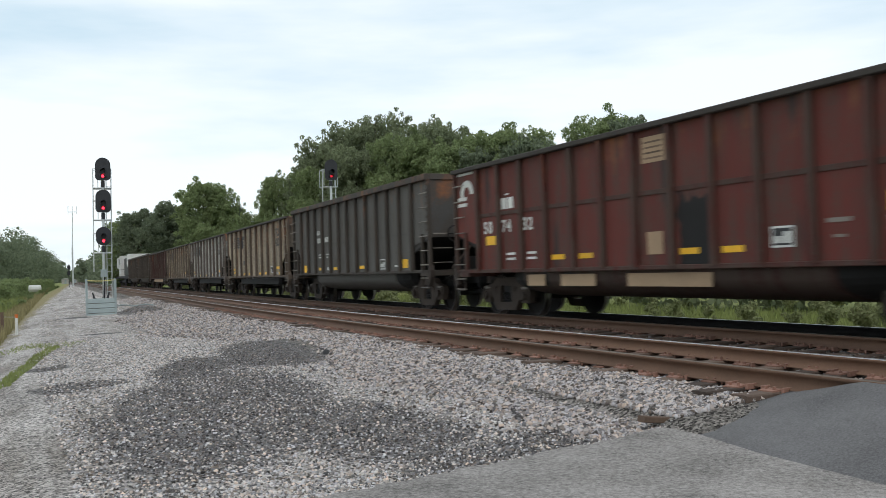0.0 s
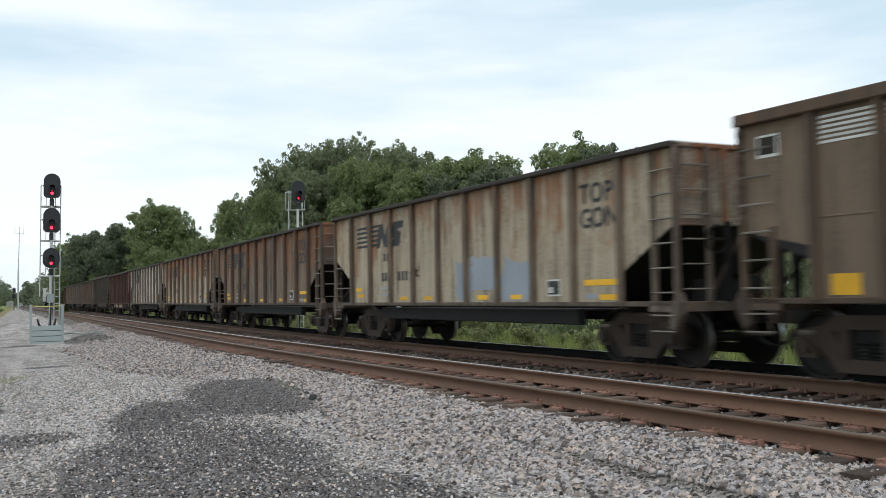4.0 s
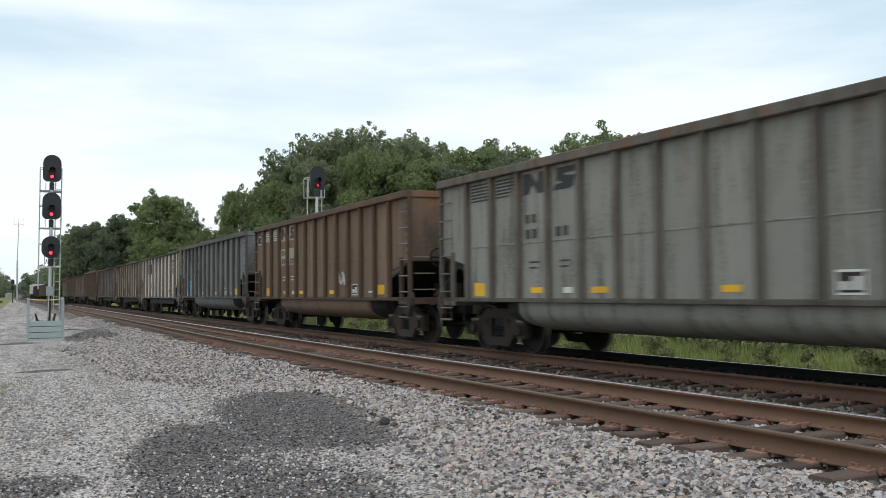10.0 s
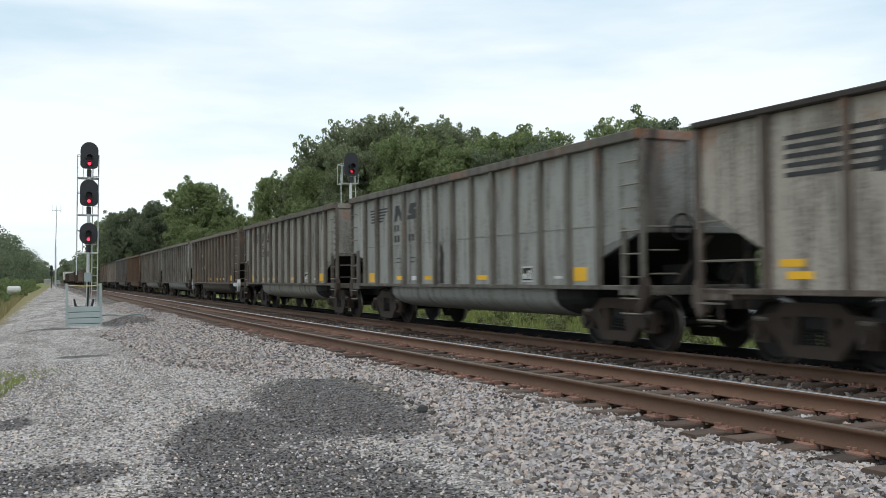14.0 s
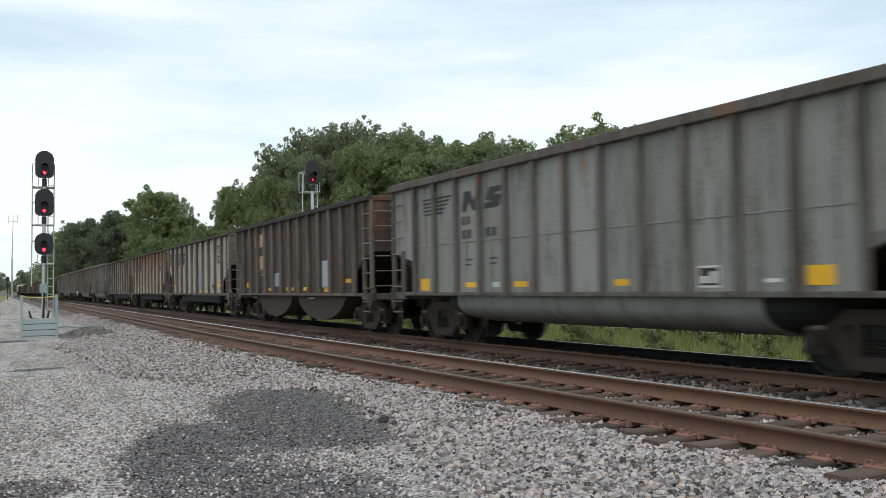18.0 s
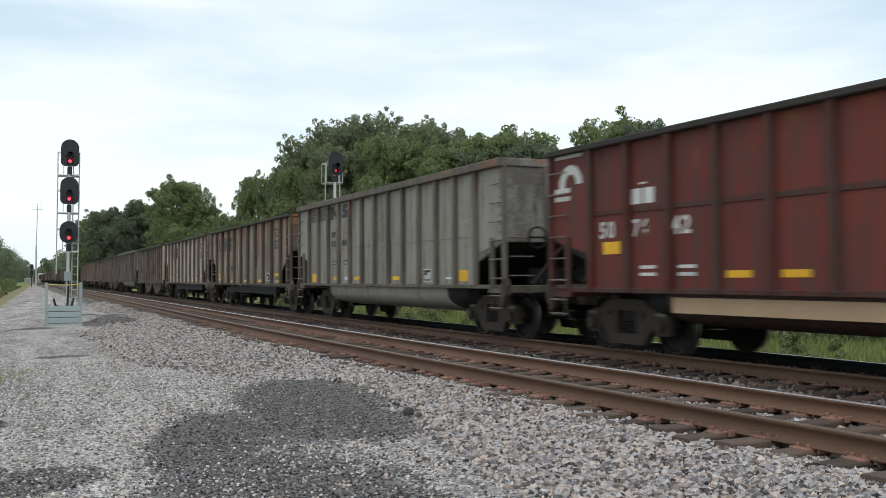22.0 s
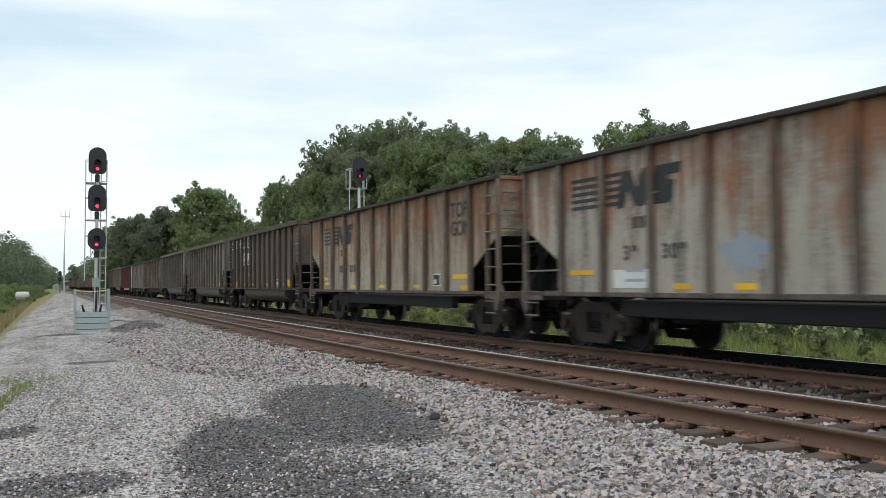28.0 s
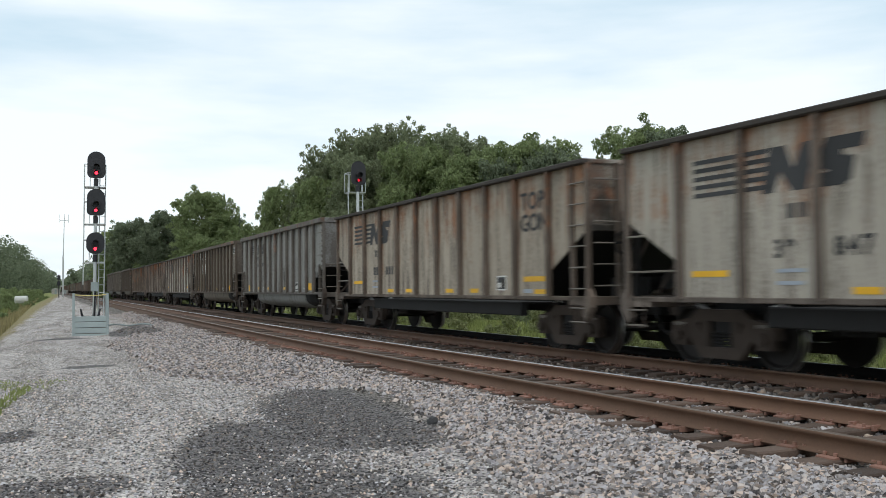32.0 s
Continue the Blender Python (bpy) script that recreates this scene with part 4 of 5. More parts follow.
def grass(name, n, area, hmin, hmax, mat, label, seed, patchy=False, slant=0.0):
    q = np.random.default_rng(seed)
    d0, d1, y0, y1 = area
    d, y = q.uniform(d0, d1, n), y0 + (y1 - y0) * q.random(n) ** 1.2
    d = d + slant * (y - y0)
    if patchy:
        u, v = (d - d0) / (d1 - d0) * 2 - 1, (y - y0) / (y1 - y0) * 2 - 1
        keep = np.hypot(u, v) + .35 * np.sin(5 * u + 2 * v) * np.cos(4 * v - u) + q.normal(size=n) * .2 < .62
        d, y = d[keep], y[keep]; n = len(d)
    base = np.array([(xc(b) + a, b, zg(a, b) - .02) for a, b in zip(d, y)])
    ang, lean = q.uniform(0, 6.283, n), q.uniform(0, .5, n)
    h = q.uniform(hmin, hmax, n)
    side = np.stack([np.cos(ang), np.sin(ang), 0 * ang], 1) * q.uniform(.008, .02, n)[:, None] * (1 + hmax)
    tip = base + np.stack([np.sin(ang) * lean * h, np.cos(ang) * lean * h, h], 1)
    midp = (base + tip) / 2 + np.stack([0 * h, 0 * h, h * .08], 1)
    V = np.stack([base - side, base + side, midp + side * .7, tip, midp - side * .7], 1).reshape(-1, 3)
    F = np.arange(5 * n, dtype=np.int32).reshape(-1, 5)
    return raw(name, V, F, M[mat], "stuff", label, "grass")


grass("field_grass", 26000, (SPACING + 4.2, SPACING + 13, 2, 75), .15, .48, "grassb", "tall green grass beyond the railway", 31)
grass("dry_field_grass", 5000, (SPACING + 2.9, SPACING + 5.2, 3, 60), .08, .28, "strawb", "dry straw grass at the embankment's edge", 32)
grass("lane_grass", 26000, (-10.4, -8.1, 24, 230), .15, .6, "strawb", "dry tan grass along the lane", 33)
grass("lane_grass", 9000, (-13.5, -9.4, 22, 90), .3, 1.1, "grassb", "green grass along the lane", 34)
grass("grass_edge", 1300, (-7.95, -7.66, 11, 19.5), .02, .10, "grassb", "strip of short grass along the lot's bank", 36, slant=.125)
grass("grass_tuft", 1500, (-8.4, -5.9, 18.7, 21.6), .02, .085, "grassb", "thin tuft of grass in the gravel", 35, True)


# ---------------------------------------------------------------- train
# kind, colour, rust, grime, stain, lettering; in the order in which they pass
CARS = {
    -7: ("bath", (.085, .075, .066), .1, .3, 0, ""), -6: ("bath", (.075, .068, .06), .1, .3, 0, ""), -5: ("red", (.085, .028, .024), .1, .3, 0, ""), -4: ("gon", (.40, .36, .28), .35, .35, 0, ""),
    -3: ("gon", (.40, .41, .40), .15, .35, 0, ""), -2: ("gon", (.40, .35, .27), .45, .4, 0, ""), -1: ("bath", (.095, .092, .088), .1, .25, 0, ""), 0: ("red", (.140, .036, .030), .15, .35, .25, "50 74 32"),
    1: ("gon", (.52, .51, .46), .12, .2, 0, "38 358"), 2: ("gon", (.50, .455, .37), .98, .25, .1, ""), 3: ("gon", (.27, .225, .18), .85, .4, .1, ""), 4: ("gon", (.47, .43, .34), .62, .25, 0, ""),
    5: ("brown", (.20, .152, .112), .1, .2, .1, ""), 6: ("gon", (.36, .38, .40), .2, .3, .1, ""), 7: ("gon", (.46, .42, .35), .3, .25, 0, ""), 8: ("gon", (.62, .61, .56), .12, .10, 0, "38 293"),
    9: ("bath", (.20, .215, .225), .05, .2, .1, ""), 10: ("brown", (.20, .138, .098), .15, .2, 0, ""), 11: ("bath", (.27, .27, .25), .08, .2, 0, ""), 12: ("bath", (.31, .325, .315), .06, .2, 0, ""),
    13: ("bath", (.076, .063, .051), .1, .15, 0, "10 606"), 14: ("bath", (.29, .29, .265), .06, .22, .05, "532 01"), 15: ("bath", (.31, .325, .315), .06, .2, 0, ""), 16: ("gon", (.42, .41, .38), .2, .3, 0, ""),
    17: ("gon", (.50, .47, .40), .78, .25, 0, ""), 18: ("gon", (.47, .46, .43), .32, .25, 0, "727"), 19: ("lobe", (.070, .058, .050), .15, .15, 0, ""), 20: ("bath", (.28, .285, .28), .06, .2, 0, ""),
    21: ("lobe", (.078, .064, .054), .1, .15, 0, ""), 22: ("gon", (.42, .405, .375), .34, .2, 0, ""), 23: ("gon", (.39, .355, .295), .48, .5, .2, ""), 24: ("brown", (.30, .29, .265), .05, .2, 0, ""),
    25: ("red", (.185, .042, .036), .1, .35, .1, "50 76 42"), 26: ("gon", (.56, .57, .55), .06, .1, 0, "31 878"), 27: ("gon", (.42, .395, .335), .5, .3, .6, ""), 28: ("bath", (.25, .255, .25), .06, .25, .3, ""),
    29: ("bath", (.25, .245, .225), .08, .25, 0, ""), 30: ("brown", (.13, .115, .095), .1, .25, 0, ""), 31: ("gon", (.46, .42, .345), .86, .3, 0, ""), 32: ("gon", (.48, .47, .43), .74, .25, 0, "39 309"),
    33: ("gon", (.44, .455, .425), .62, .18, 0, ""), 34: ("brown", (.20, .175, .145), .1, .25, .1, ""), 35: ("bath", (.285, .29, .285), .05, .22, .1, ""), 36: ("gon", (.42, .39, .335), .55, .3, 0, ""),
    37: ("gon", (.45, .44, .40), .5, .25, 0, "39 847"), 38: ("gon", (.42, .39, .34), .4, .3, 0, ""), 39: ("bath", (.28, .28, .27), .1, .25, 0, ""),
}
LABELS = {"gon": "steel coal gondola with %s ribbed sides", "bath": "bathtub coal gondola with %s ribbed sides", "brown": "high-sided bathtub coal gondola in %s paint", "red": "dark red ribbed coal gondola with a rounded belly", "lobe": "dark brown coal hopper car with rounded hopper bays"}
PITCH = 15.6
SPEC = {  # bottom, top of the side, panels, corner cut at the end and at the first rib, top chord, length, end panel
    "gon": (1.02, 3.37, 11, 1.22, 0.50, .065, 14.45, 1.314), "bath": (1.06, 3.42, 14, .92, .66, .14, 14.08, 1.18), "brown": (1.06, 3.42, 14, .92, .66, .14, 14.06, 1.18),
    "red": (1.03, 3.36, 14, .86, .55, .08, 14.22, 1.2), "lobe": (1.03, 3.38, 14, 1.12, .66, .11, 14.15, 1.15),
}
# how far each car stands ahead of even spacing: slack in the couplers
SLACK = {0: -.6, 1: -.24, 2: -.22, 3: -.2, 4: -.26, 5: -.38, 6: -.28, 7: -.26, 8: -.17, 9: .14, 10: .11, 11: .02, 12: -.11, 13: .05, 14: -.13, 15: -.2, 16: .05, 17: .12, 18: .33, 19: .07, 20: .14, 21: -.36, 22: -.22, 23: -.14,
         24: -.13, 25: -.24, 26: -.14, 27: .21, 28: .50, 29: .52, 30: .36, 31: .2, 32: .23, 33: .27, 34: .24, 35: .15, 36: -.05, 37: .02}
WIDE = (5, 10, 11, 24, 28, 29, 30, 34)  # letters set one to a panel, high under the chord
PATCHED = (5, 10, 30, 34)               # white fields under the markings
NEAR, FAR = -1.52, 1.52


def joints(kind):
    """Distances of the panel joints from the front."""
    n, long, e = SPEC[kind][2], SPEC[kind][6], SPEC[kind][7]
    return [0] + [e + (long - 2 * e) * k / (n - 2) for k in range(n - 1)] + [long]


def side_panel(kind, k, x):
    z0, z1, n, zc, zr = SPEC[kind][:5]
    js = joints(kind)
    ya, yb = -js[k], -js[k + 1]
    la = zc if k == 0 else (zr if k == n - 1 else 0)
    lb = zc if k == n - 1 else (zr if k == 0 else 0)
    return Geo().prism([(ya, z0 + la), (yb, z0 + lb), (yb, z1), (ya, z1)], 0, x - .012, x + .012)


def lettering(body, s, y, z, size, material, root, wide=1.25):
    cu = bpy.data.curves.new("lettering", "FONT")
    cu.body, cu.size, cu.extrude, cu.space_character = s, size, .002, wide
    cu.offset = 0.010
    tmp = bpy.data.objects.new("lettering", cu)
    me = bpy.data.meshes.new_from_object(tmp)
    bpy.data.objects.remove(tmp)
    me.materials.append(material)
    ob = new(body, me)
    ob.parent = root
    ob.matrix_local = Matrix(((0, 0, -1, NEAR - .018), (-1, 0, 0, y), (0, 1, 0, z), (0, 0, 0, 1)))
    return ob


def plate(name, y0, y1, z0, z1, material, root, label="", lift=.0155):
    g = Geo().box(NEAR - lift - .003, NEAR - lift, y1, y0, z0, z1)
    return part(name, g, material, root, label)


def mark(name, poly, material, root, label="", lift=.0155):
    """A flat painted shape on the near side; poly: distance from the front and height."""
    return part(name, Geo().prism([(-d, z) for d, z in poly], 0, NEAR - lift - .003, NEAR - lift), material, root, label)


def blot(name, d0, d1, z0, z1, material, root, label, seed, rag=.12, lift=.0145):
    """A stain with a ragged outline."""
    q = random.Random(seed)
    w, h = d1 - d0, z1 - z0
    a = [(d0 + q.uniform(-.5, 1) * rag * w, z0 + h * k / 9) for k in range(10)]
    b = [(d0 + w * (k + .5) / 5, z1 + q.uniform(-2.2, .6) * rag * h) for k in range(5)]
    c = [(d1 - q.uniform(-.5, 1) * rag * w, z1 - h * k / 9) for k in range(10)]
    return mark(name, a + b + c, material, root, label, lift)


def truck_side(x):
    """A cast side frame: arched top, window for the springs, journal boxes at both ends."""
    g = Geo()
    a, b = x - .08, x + .08
    g.prism([(-1.10, .44), (-1.08, .66), (-.66, .72), (-.46, .86), (.46, .86), (.66, .72), (1.08, .66), (1.10, .44), (.70, .50), (.42, .68), (-.42, .68), (-.70, .50)], 0, a, b)
    g.prism([(-.74, .50), (-.50, .66), (-.27, .30), (.27, .30), (.50, .66), (.74, .50), (.42, .13), (-.42, .13)], 0, a, b)
    for s in (-1, 1):
        g.prism([(s * .40, .70), (s * .25, .70), (s * .25, .28), (s * .36, .28)], 0, a, b)
        g.bar(a - .03, b + .02, s * .89 - .17, s * .89 + .17, .30, .62, .04)
        g.rod((a - .03, s * .89, .457), (a - .10, s * .89, .457), .10, 9)
    return g


def springs(x):
    g = Geo().lathe_x([(.28 + .025 * k, .062 if k % 2 else .045) for k in range(11)], 8)
    g.v = [(x + b, a, t) for t, a, b in g.v]
    return g


def wheelset():
    g = Geo().rod((-.95, 0, 0), (.95, 0, 0), .075, 10)
    for s in (-1, 1):
        g.lathe_x([(s * .66, .10), (s * .69, .40), (s * .685, .485), (s * .715, .485), (s * .72, .457), (s * .815, .45), (s * .815, .41), (s * .76, .38), (s * .745, .16), (s * .84, .14), (s * .84, .08)], 28, 0, 0, 0, [0, 0, 0, 1, 1, 0, 0, 0, 0, 0])
        g.rod((s * .9, 0, 0), (s * 1.06, 0, 0), .10, 8)
        for k in range(3):
            g.rod((s * 1.06, .055 * math.cos(2.09 * k), .055 * math.sin(2.09 * k)), (s * 1.08, .055 * math.cos(2.09 * k), .055 * math.sin(2.09 * k)), .018, 5)
    return g


WHEELS = []


def trucks(kind):
    """Distances of the two trucks from the front."""
    inset = 1.56 if kind == "gon" else 1.46
    return inset, SPEC[kind][6] - inset


def truck(root, y):
    t = part("truck", lambda: Geo().bar(-1.0, 1.0, -.2, .2, .52, .78, .04, 0).bar(-.3, .3, -.3, .3, .72, .86, .03), M["black"], root, key="bolster")
    t.location = (0, y, 0)
    for x in (-.98, .98):
        part("side_frame", lambda: truck_side(x), M["gear"], t, key=("frame", x))
        if x < 0:
            for yy in (-.14, .02, .16):
                part("spring", lambda: springs(x), M["black"], t, key=("spring", x)).location = (0, yy, 0)
            for yy in (-.89, .89):
                part("bearing_adapter", lambda: Geo().bar(-1.09, -.9, -.12, .12, .60, .655, .01, 0), M["rung"], t, key="adapter").location = (0, yy, 0)
    for k, yy in enumerate((.89, -.89)):
        w = part("wheelset", wheelset, (M["wheel"], M["tread"]), t, key="wheelset", smooth=False)
        w.location = (0, yy, .457)
        WHEELS.append((w, k))


def tub(stations):
    """A rounded belly through the stations: distance from the front and fullness."""
    g = Geo()
    def ring(y, s):
        return [(1.46 * s * math.sin(a), y, 1.0 - (.56 * s) * max(0.0, math.cos(a)) ** .62) for a in [(-90 + 180 * k / 18) * math.pi / 180 for k in range(19)]]
    pts = [p for d, s in stations for p in ring(-d, s)]
    f = [(j * 19 + i, j * 19 + i + 1, (j + 1) * 19 + i + 1, (j + 1) * 19 + i) for j in range(len(stations) - 1) for i in range(18)]
    f += [tuple(range(19)), tuple(range(len(pts) - 1, len(pts) - 20, -1))]
    return g.add(pts, f)


def belly(kind):
    g = Geo()
    mid = SPEC[kind][6] / 2
    if kind in ("bath", "brown", "red"):
        return tub([(mid - 4.15, .985), (mid - 4.05, 1.0), (mid, 1.0), (mid + 4.05, 1.0), (mid + 4.15, .985)])
    if kind == "lobe":
        for c, w in ((-4.6, 2.05), (-9.5, 2.2)):
            g.prism([(c + w * math.cos(math.pi * k / 18), .98 - .70 * math.sin(math.pi * k / 18) ** 1.15) for k in range(19)], 0, -1.38, 1.38)
        g.box(-.4, .4, -11, -3.3, .7, .98)
    else:
        g.bar(-1.36, -1.20, -mid - 4.4, -mid + 4.4, .64, .92, .02, 1)
        g.bar(1.20, 1.36, -mid - 4.4, -mid + 4.4, .64, .92, .02, 1)
        g.box(-1.2, 1.2, -mid - 4.3, -mid + 4.3, .88, .91)
        g.prism([(-3.4, .90), (-4.4, .90), (-4.2, .55), (-3.6, .55)], 0, -.9, .9)
    return g


def belly_end(kind, s):
    """The belly's end, drawn in over the truck."""
    mid = SPEC[kind][6] / 2
    return tub([(mid + s * 4.16, .975), (mid + s * 4.5, .94), (mid + s * 4.85, .86), (mid + s * 5.0, .74)])


def gondola(i):
    kind, col, rust, grime, stain, number = CARS[i]
    rr = random.Random(100 + i)
    z0, z1, n, zc, zr, ch, LENGTH, first = SPEC[kind]
    js = joints(kind)
    w = js[2] - js[1]
    tone = "rust-streaked cream" if rust > .4 else "pale grey-white" if col[0] > .38 else "dull grey" if col[0] > .2 and col[0] - col[2] < .05 else "dirty brown" if col[0] - col[2] > .05 else "dark sooty"
    lab = LABELS[kind] % tone if "%s" in LABELS[kind] else LABELS[kind]
    root = empty("coal_hopper" if kind == "lobe" else "coal_gondola", pose(0, 0, 0), lab, "freight car", "cars of the coal train")
    skin = paint("car_paint", tuple(q * f for q, f in zip(col, (1.0, .965, .925) if kind in ("bath", "brown") else (.96, .885, .825))), rust, grime + (.12 if kind in ("bath", "brown") else .1), stain, w if kind == "gon" else 0)
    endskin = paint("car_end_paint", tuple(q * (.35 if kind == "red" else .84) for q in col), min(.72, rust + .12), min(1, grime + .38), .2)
    ribc = tuple(.2 * q + .8 * p for q, p in zip(col, (.098, .062, .045))) if kind == "gon" else tuple(q * 2.2 for q in col) if kind == "lobe" or i == 13 else tuple(q * f for q, f in zip(col, (.52, .47, .43)))
    steel = paint("car_rib_paint", ribc, min(.42, rust * .5 + .05), min(1, grime + .3), 0)
    for k in range(n):
        part("side_panel", lambda: side_panel(kind, k, NEAR), skin, root, key=(kind, "panel", k))
    for k in range(1, n):
        y = -js[k]
        part("rib", lambda: Geo().bar(NEAR - .12, NEAR - .008, y - .05, y + .05, z0, z1, .022), steel, root, key=(kind, "rib", k))
    far = lambda: Geo().prism([(0, z0 + zc), (-first, z0 + zr), (-first, z0), (-LENGTH + first, z0), (-LENGTH + first, z0 + zr), (-LENGTH, z0 + zc), (-LENGTH, z1), (0, z1)], 0, FAR - .012, FAR + .012)
    part("far_side", far, skin, root, key=(kind, "far"))
    part("top_chord", lambda: Geo().bar(NEAR - .14, NEAR + .05, -LENGTH - .03, .03, z1 - .02, z1 + ch, .015, 1), M["cap"] if kind in ("gon", "red", "lobe") else steel, root, key=(kind, "chord"))
    part("top_chord", lambda: Geo().bar(FAR - .05, FAR + .10, -LENGTH - .03, .03, z1 - .02, z1 + ch, .015, 1), steel, root, key=(kind, "chord2"))
    part("side_sill", lambda: Geo().bar(NEAR - .06, NEAR + .08, -LENGTH, 0, z0 - .05, z0 + .03, .010, 1), steel, root, key=(kind, "sill"))
    part("side_sill", lambda: Geo().bar(FAR - .08, FAR + .09, -LENGTH, 0, z0 - .05, z0 + .03, .010, 1), steel, root, key=(kind, "sill2"))
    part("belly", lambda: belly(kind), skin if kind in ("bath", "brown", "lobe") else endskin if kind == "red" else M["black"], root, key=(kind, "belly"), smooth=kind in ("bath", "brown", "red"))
    if kind in ("bath", "brown", "red"):
        for s in (-1, 1):
            # black stands for the shadow where the belly draws in by the truck
            part("belly_end", lambda: belly_end(kind, s), M["black"], root, "end of the belly, its shade painted black", key=(kind, "belly_end", s))
    part("centre_sill", lambda: Geo().bar(-.3, .3, -LENGTH - .28, .28, .70, .98, .02, 1), M["black"], root, key=(kind, "centre_sill"))
    for e, s in ((0, 1), (-LENGTH, -1)):
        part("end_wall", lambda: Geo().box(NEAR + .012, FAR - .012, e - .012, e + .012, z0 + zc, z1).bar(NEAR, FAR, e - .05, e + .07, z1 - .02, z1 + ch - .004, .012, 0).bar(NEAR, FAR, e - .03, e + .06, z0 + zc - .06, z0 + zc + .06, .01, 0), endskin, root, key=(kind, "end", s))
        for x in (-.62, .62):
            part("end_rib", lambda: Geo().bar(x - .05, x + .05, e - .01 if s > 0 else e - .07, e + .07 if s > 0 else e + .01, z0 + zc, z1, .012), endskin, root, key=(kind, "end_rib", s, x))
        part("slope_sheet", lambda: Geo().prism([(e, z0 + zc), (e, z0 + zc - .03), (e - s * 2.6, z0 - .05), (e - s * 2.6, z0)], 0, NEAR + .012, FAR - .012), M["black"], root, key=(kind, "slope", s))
        part("end_platform", lambda: Geo().bar(NEAR - .06, FAR + .06, e - .62 if s > 0 else e - .04, e + .04 if s > 0 else e + .62, z0 - .13, z0 + .02, .012, 0), steel, root, key=(kind, "platform", s))
        for x in (-.55, .55):
            part("end_post", lambda: Geo().bar(x - .05, x + .05, e - .05, e + .05, z0, z0 + zc, .01), M["black"], root, key=(kind, "post", s, x))
        pale = M["white"] if i == 26 and s > 0 else M["cream"] if i == 21 and s < 0 else steel
        tall = kind in ("gon", "lobe") and s < 0
        for yy in (0, .50) if kind != "gon" or s < 0 else (0,):
            part("ladder_post", lambda: Geo().bar(NEAR - .075, NEAR + .02, e - s * yy - .04, e - s * yy + .04, z0, z1 if yy == 0 or tall else z0 + zc + .04, .01), pale, root, key=(kind, "lad", s, yy))
        if kind in ("gon", "lobe") and s < 0:
            part("ladder_post", lambda: Geo().bar(NEAR + .50, NEAR + .58, e - .11, e - .03, z0, z1, .01), steel, root, key=(kind, "endlad"))
        zs = [z0 - .42, z0 - .18] + [z0 + .16 + .37 * q for q in range(7 if s < 0 or kind in ("bath", "brown", "red") else 4)]
        if kind == "gon" and s > 0:
            zs = [z0 - .42, z0 - .18]
            for q, z in enumerate((z0 + .42, z0 + .98)):
                part("handhold", lambda: Geo().rod((NEAR - .05, -.02, z), (NEAR - .05, -1.27 if q == 0 else -.5, z), .018, 5), M["rung"], root, key=(kind, "handhold", q))
        for q, z in enumerate(zs):
            if z < z1 - .1:
                part("rung", lambda: Geo().rod((NEAR - .085, e - s * .02, z), (NEAR - .085, e - s * .52, z), .016, 5), M["rung"], root, key=(kind, "rung", s, q))
                if s < 0 and 1 < q and (kind in ("gon", "lobe") or z < z0 + zc):
                    part("rung", lambda: Geo().rod((NEAR + .04, e - .10, z + .05), (NEAR + .56, e - .10, z + .05), .016, 5), M["rung"], root, key=(kind, "rung2", s, q))
        ya, yb, zt, zl = e - s * .02, e - s * .46, z0 - .1, z0 - .46
        part("step", lambda: Geo().prism([(ya, zt), (ya, zl), (yb, zl), (yb, zt), (yb + s * .03, zt), (yb + s * .03, zl + .03), (ya - s * .03, zl + .03), (ya - s * .03, zt)], 0, NEAR - .07, NEAR - .05), M["gear"], root, key=(kind, "step", s))
        part("coupler", lambda: Geo().bar(-.09, .09, min(e, e + s * .5), max(e, e + s * .5), .76, .94, .02, 1).bar(-.16, .14, min(e + s * .38, e + s * .62), max(e + s * .38, e + s * .62), .70, 1.0, .05), M["gear"], root, key=(kind, "coupler", s))
        part("air_hose", lambda: Geo().rod((-.3, e + s * .2, .72), (-.32, e + s * .4, .45), .025, 5).rod((-.32, e + s * .4, .45), (-.3, e + s * .6, .38), .025, 5), M["black"], root, key=(kind, "hose", s))
        bracket = M["alu"] if i in (13, 26) and s > 0 or i == 13 else steel if kind == "gon" else M["gear"]
        part("corner_bracket", lambda: Geo().prism([(e - s * .10, z0 - .06), (e + s * .04, z0 + .16), (e + s * .12, z0 + .02), (e + s * .12, z0 - .16), (e - s * .02, z0 - .40), (e - s * .12, z0 - .30)], 0, NEAR - .09, NEAR + .04), bracket, root, key=(kind, "bracket", s))
        if i == 13 and s < 0:
            part("guard_plate", lambda: Geo().bar(NEAR - .10, NEAR - .02, e, e + .95, z0 - .16, z0 - .02, .012, 1), M["alu"], root, "bare white metal plate at the corner", key="guard")
        part("brace", lambda: Geo().rod((-.95, e + s * .02, z0 + .05), (-.2, e - s * .02, z0 + zc - .1), .03, 5), M["gear"], root, key=(kind, "brace", s))
    def hand_wheel():
        def turn(r):
            return [(r * math.cos(q) - .9, r * math.sin(q) + z0 + .95) for q in [math.pi / 8 * k for k in range(17)]]
        return Geo().prism(turn(.22) + turn(.185)[::-1], 1, -LENGTH - .17, -LENGTH - .145)
    part("brake_wheel", hand_wheel, M["black"], root, key=(kind, "brake"))
    part("brake_shaft", lambda: Geo().bar(-1.09, -.71, -LENGTH - .165, -LENGTH - .15, z0 + .93, z0 + .97, .004, 0), M["black"], root, key=(kind, "shaft"))
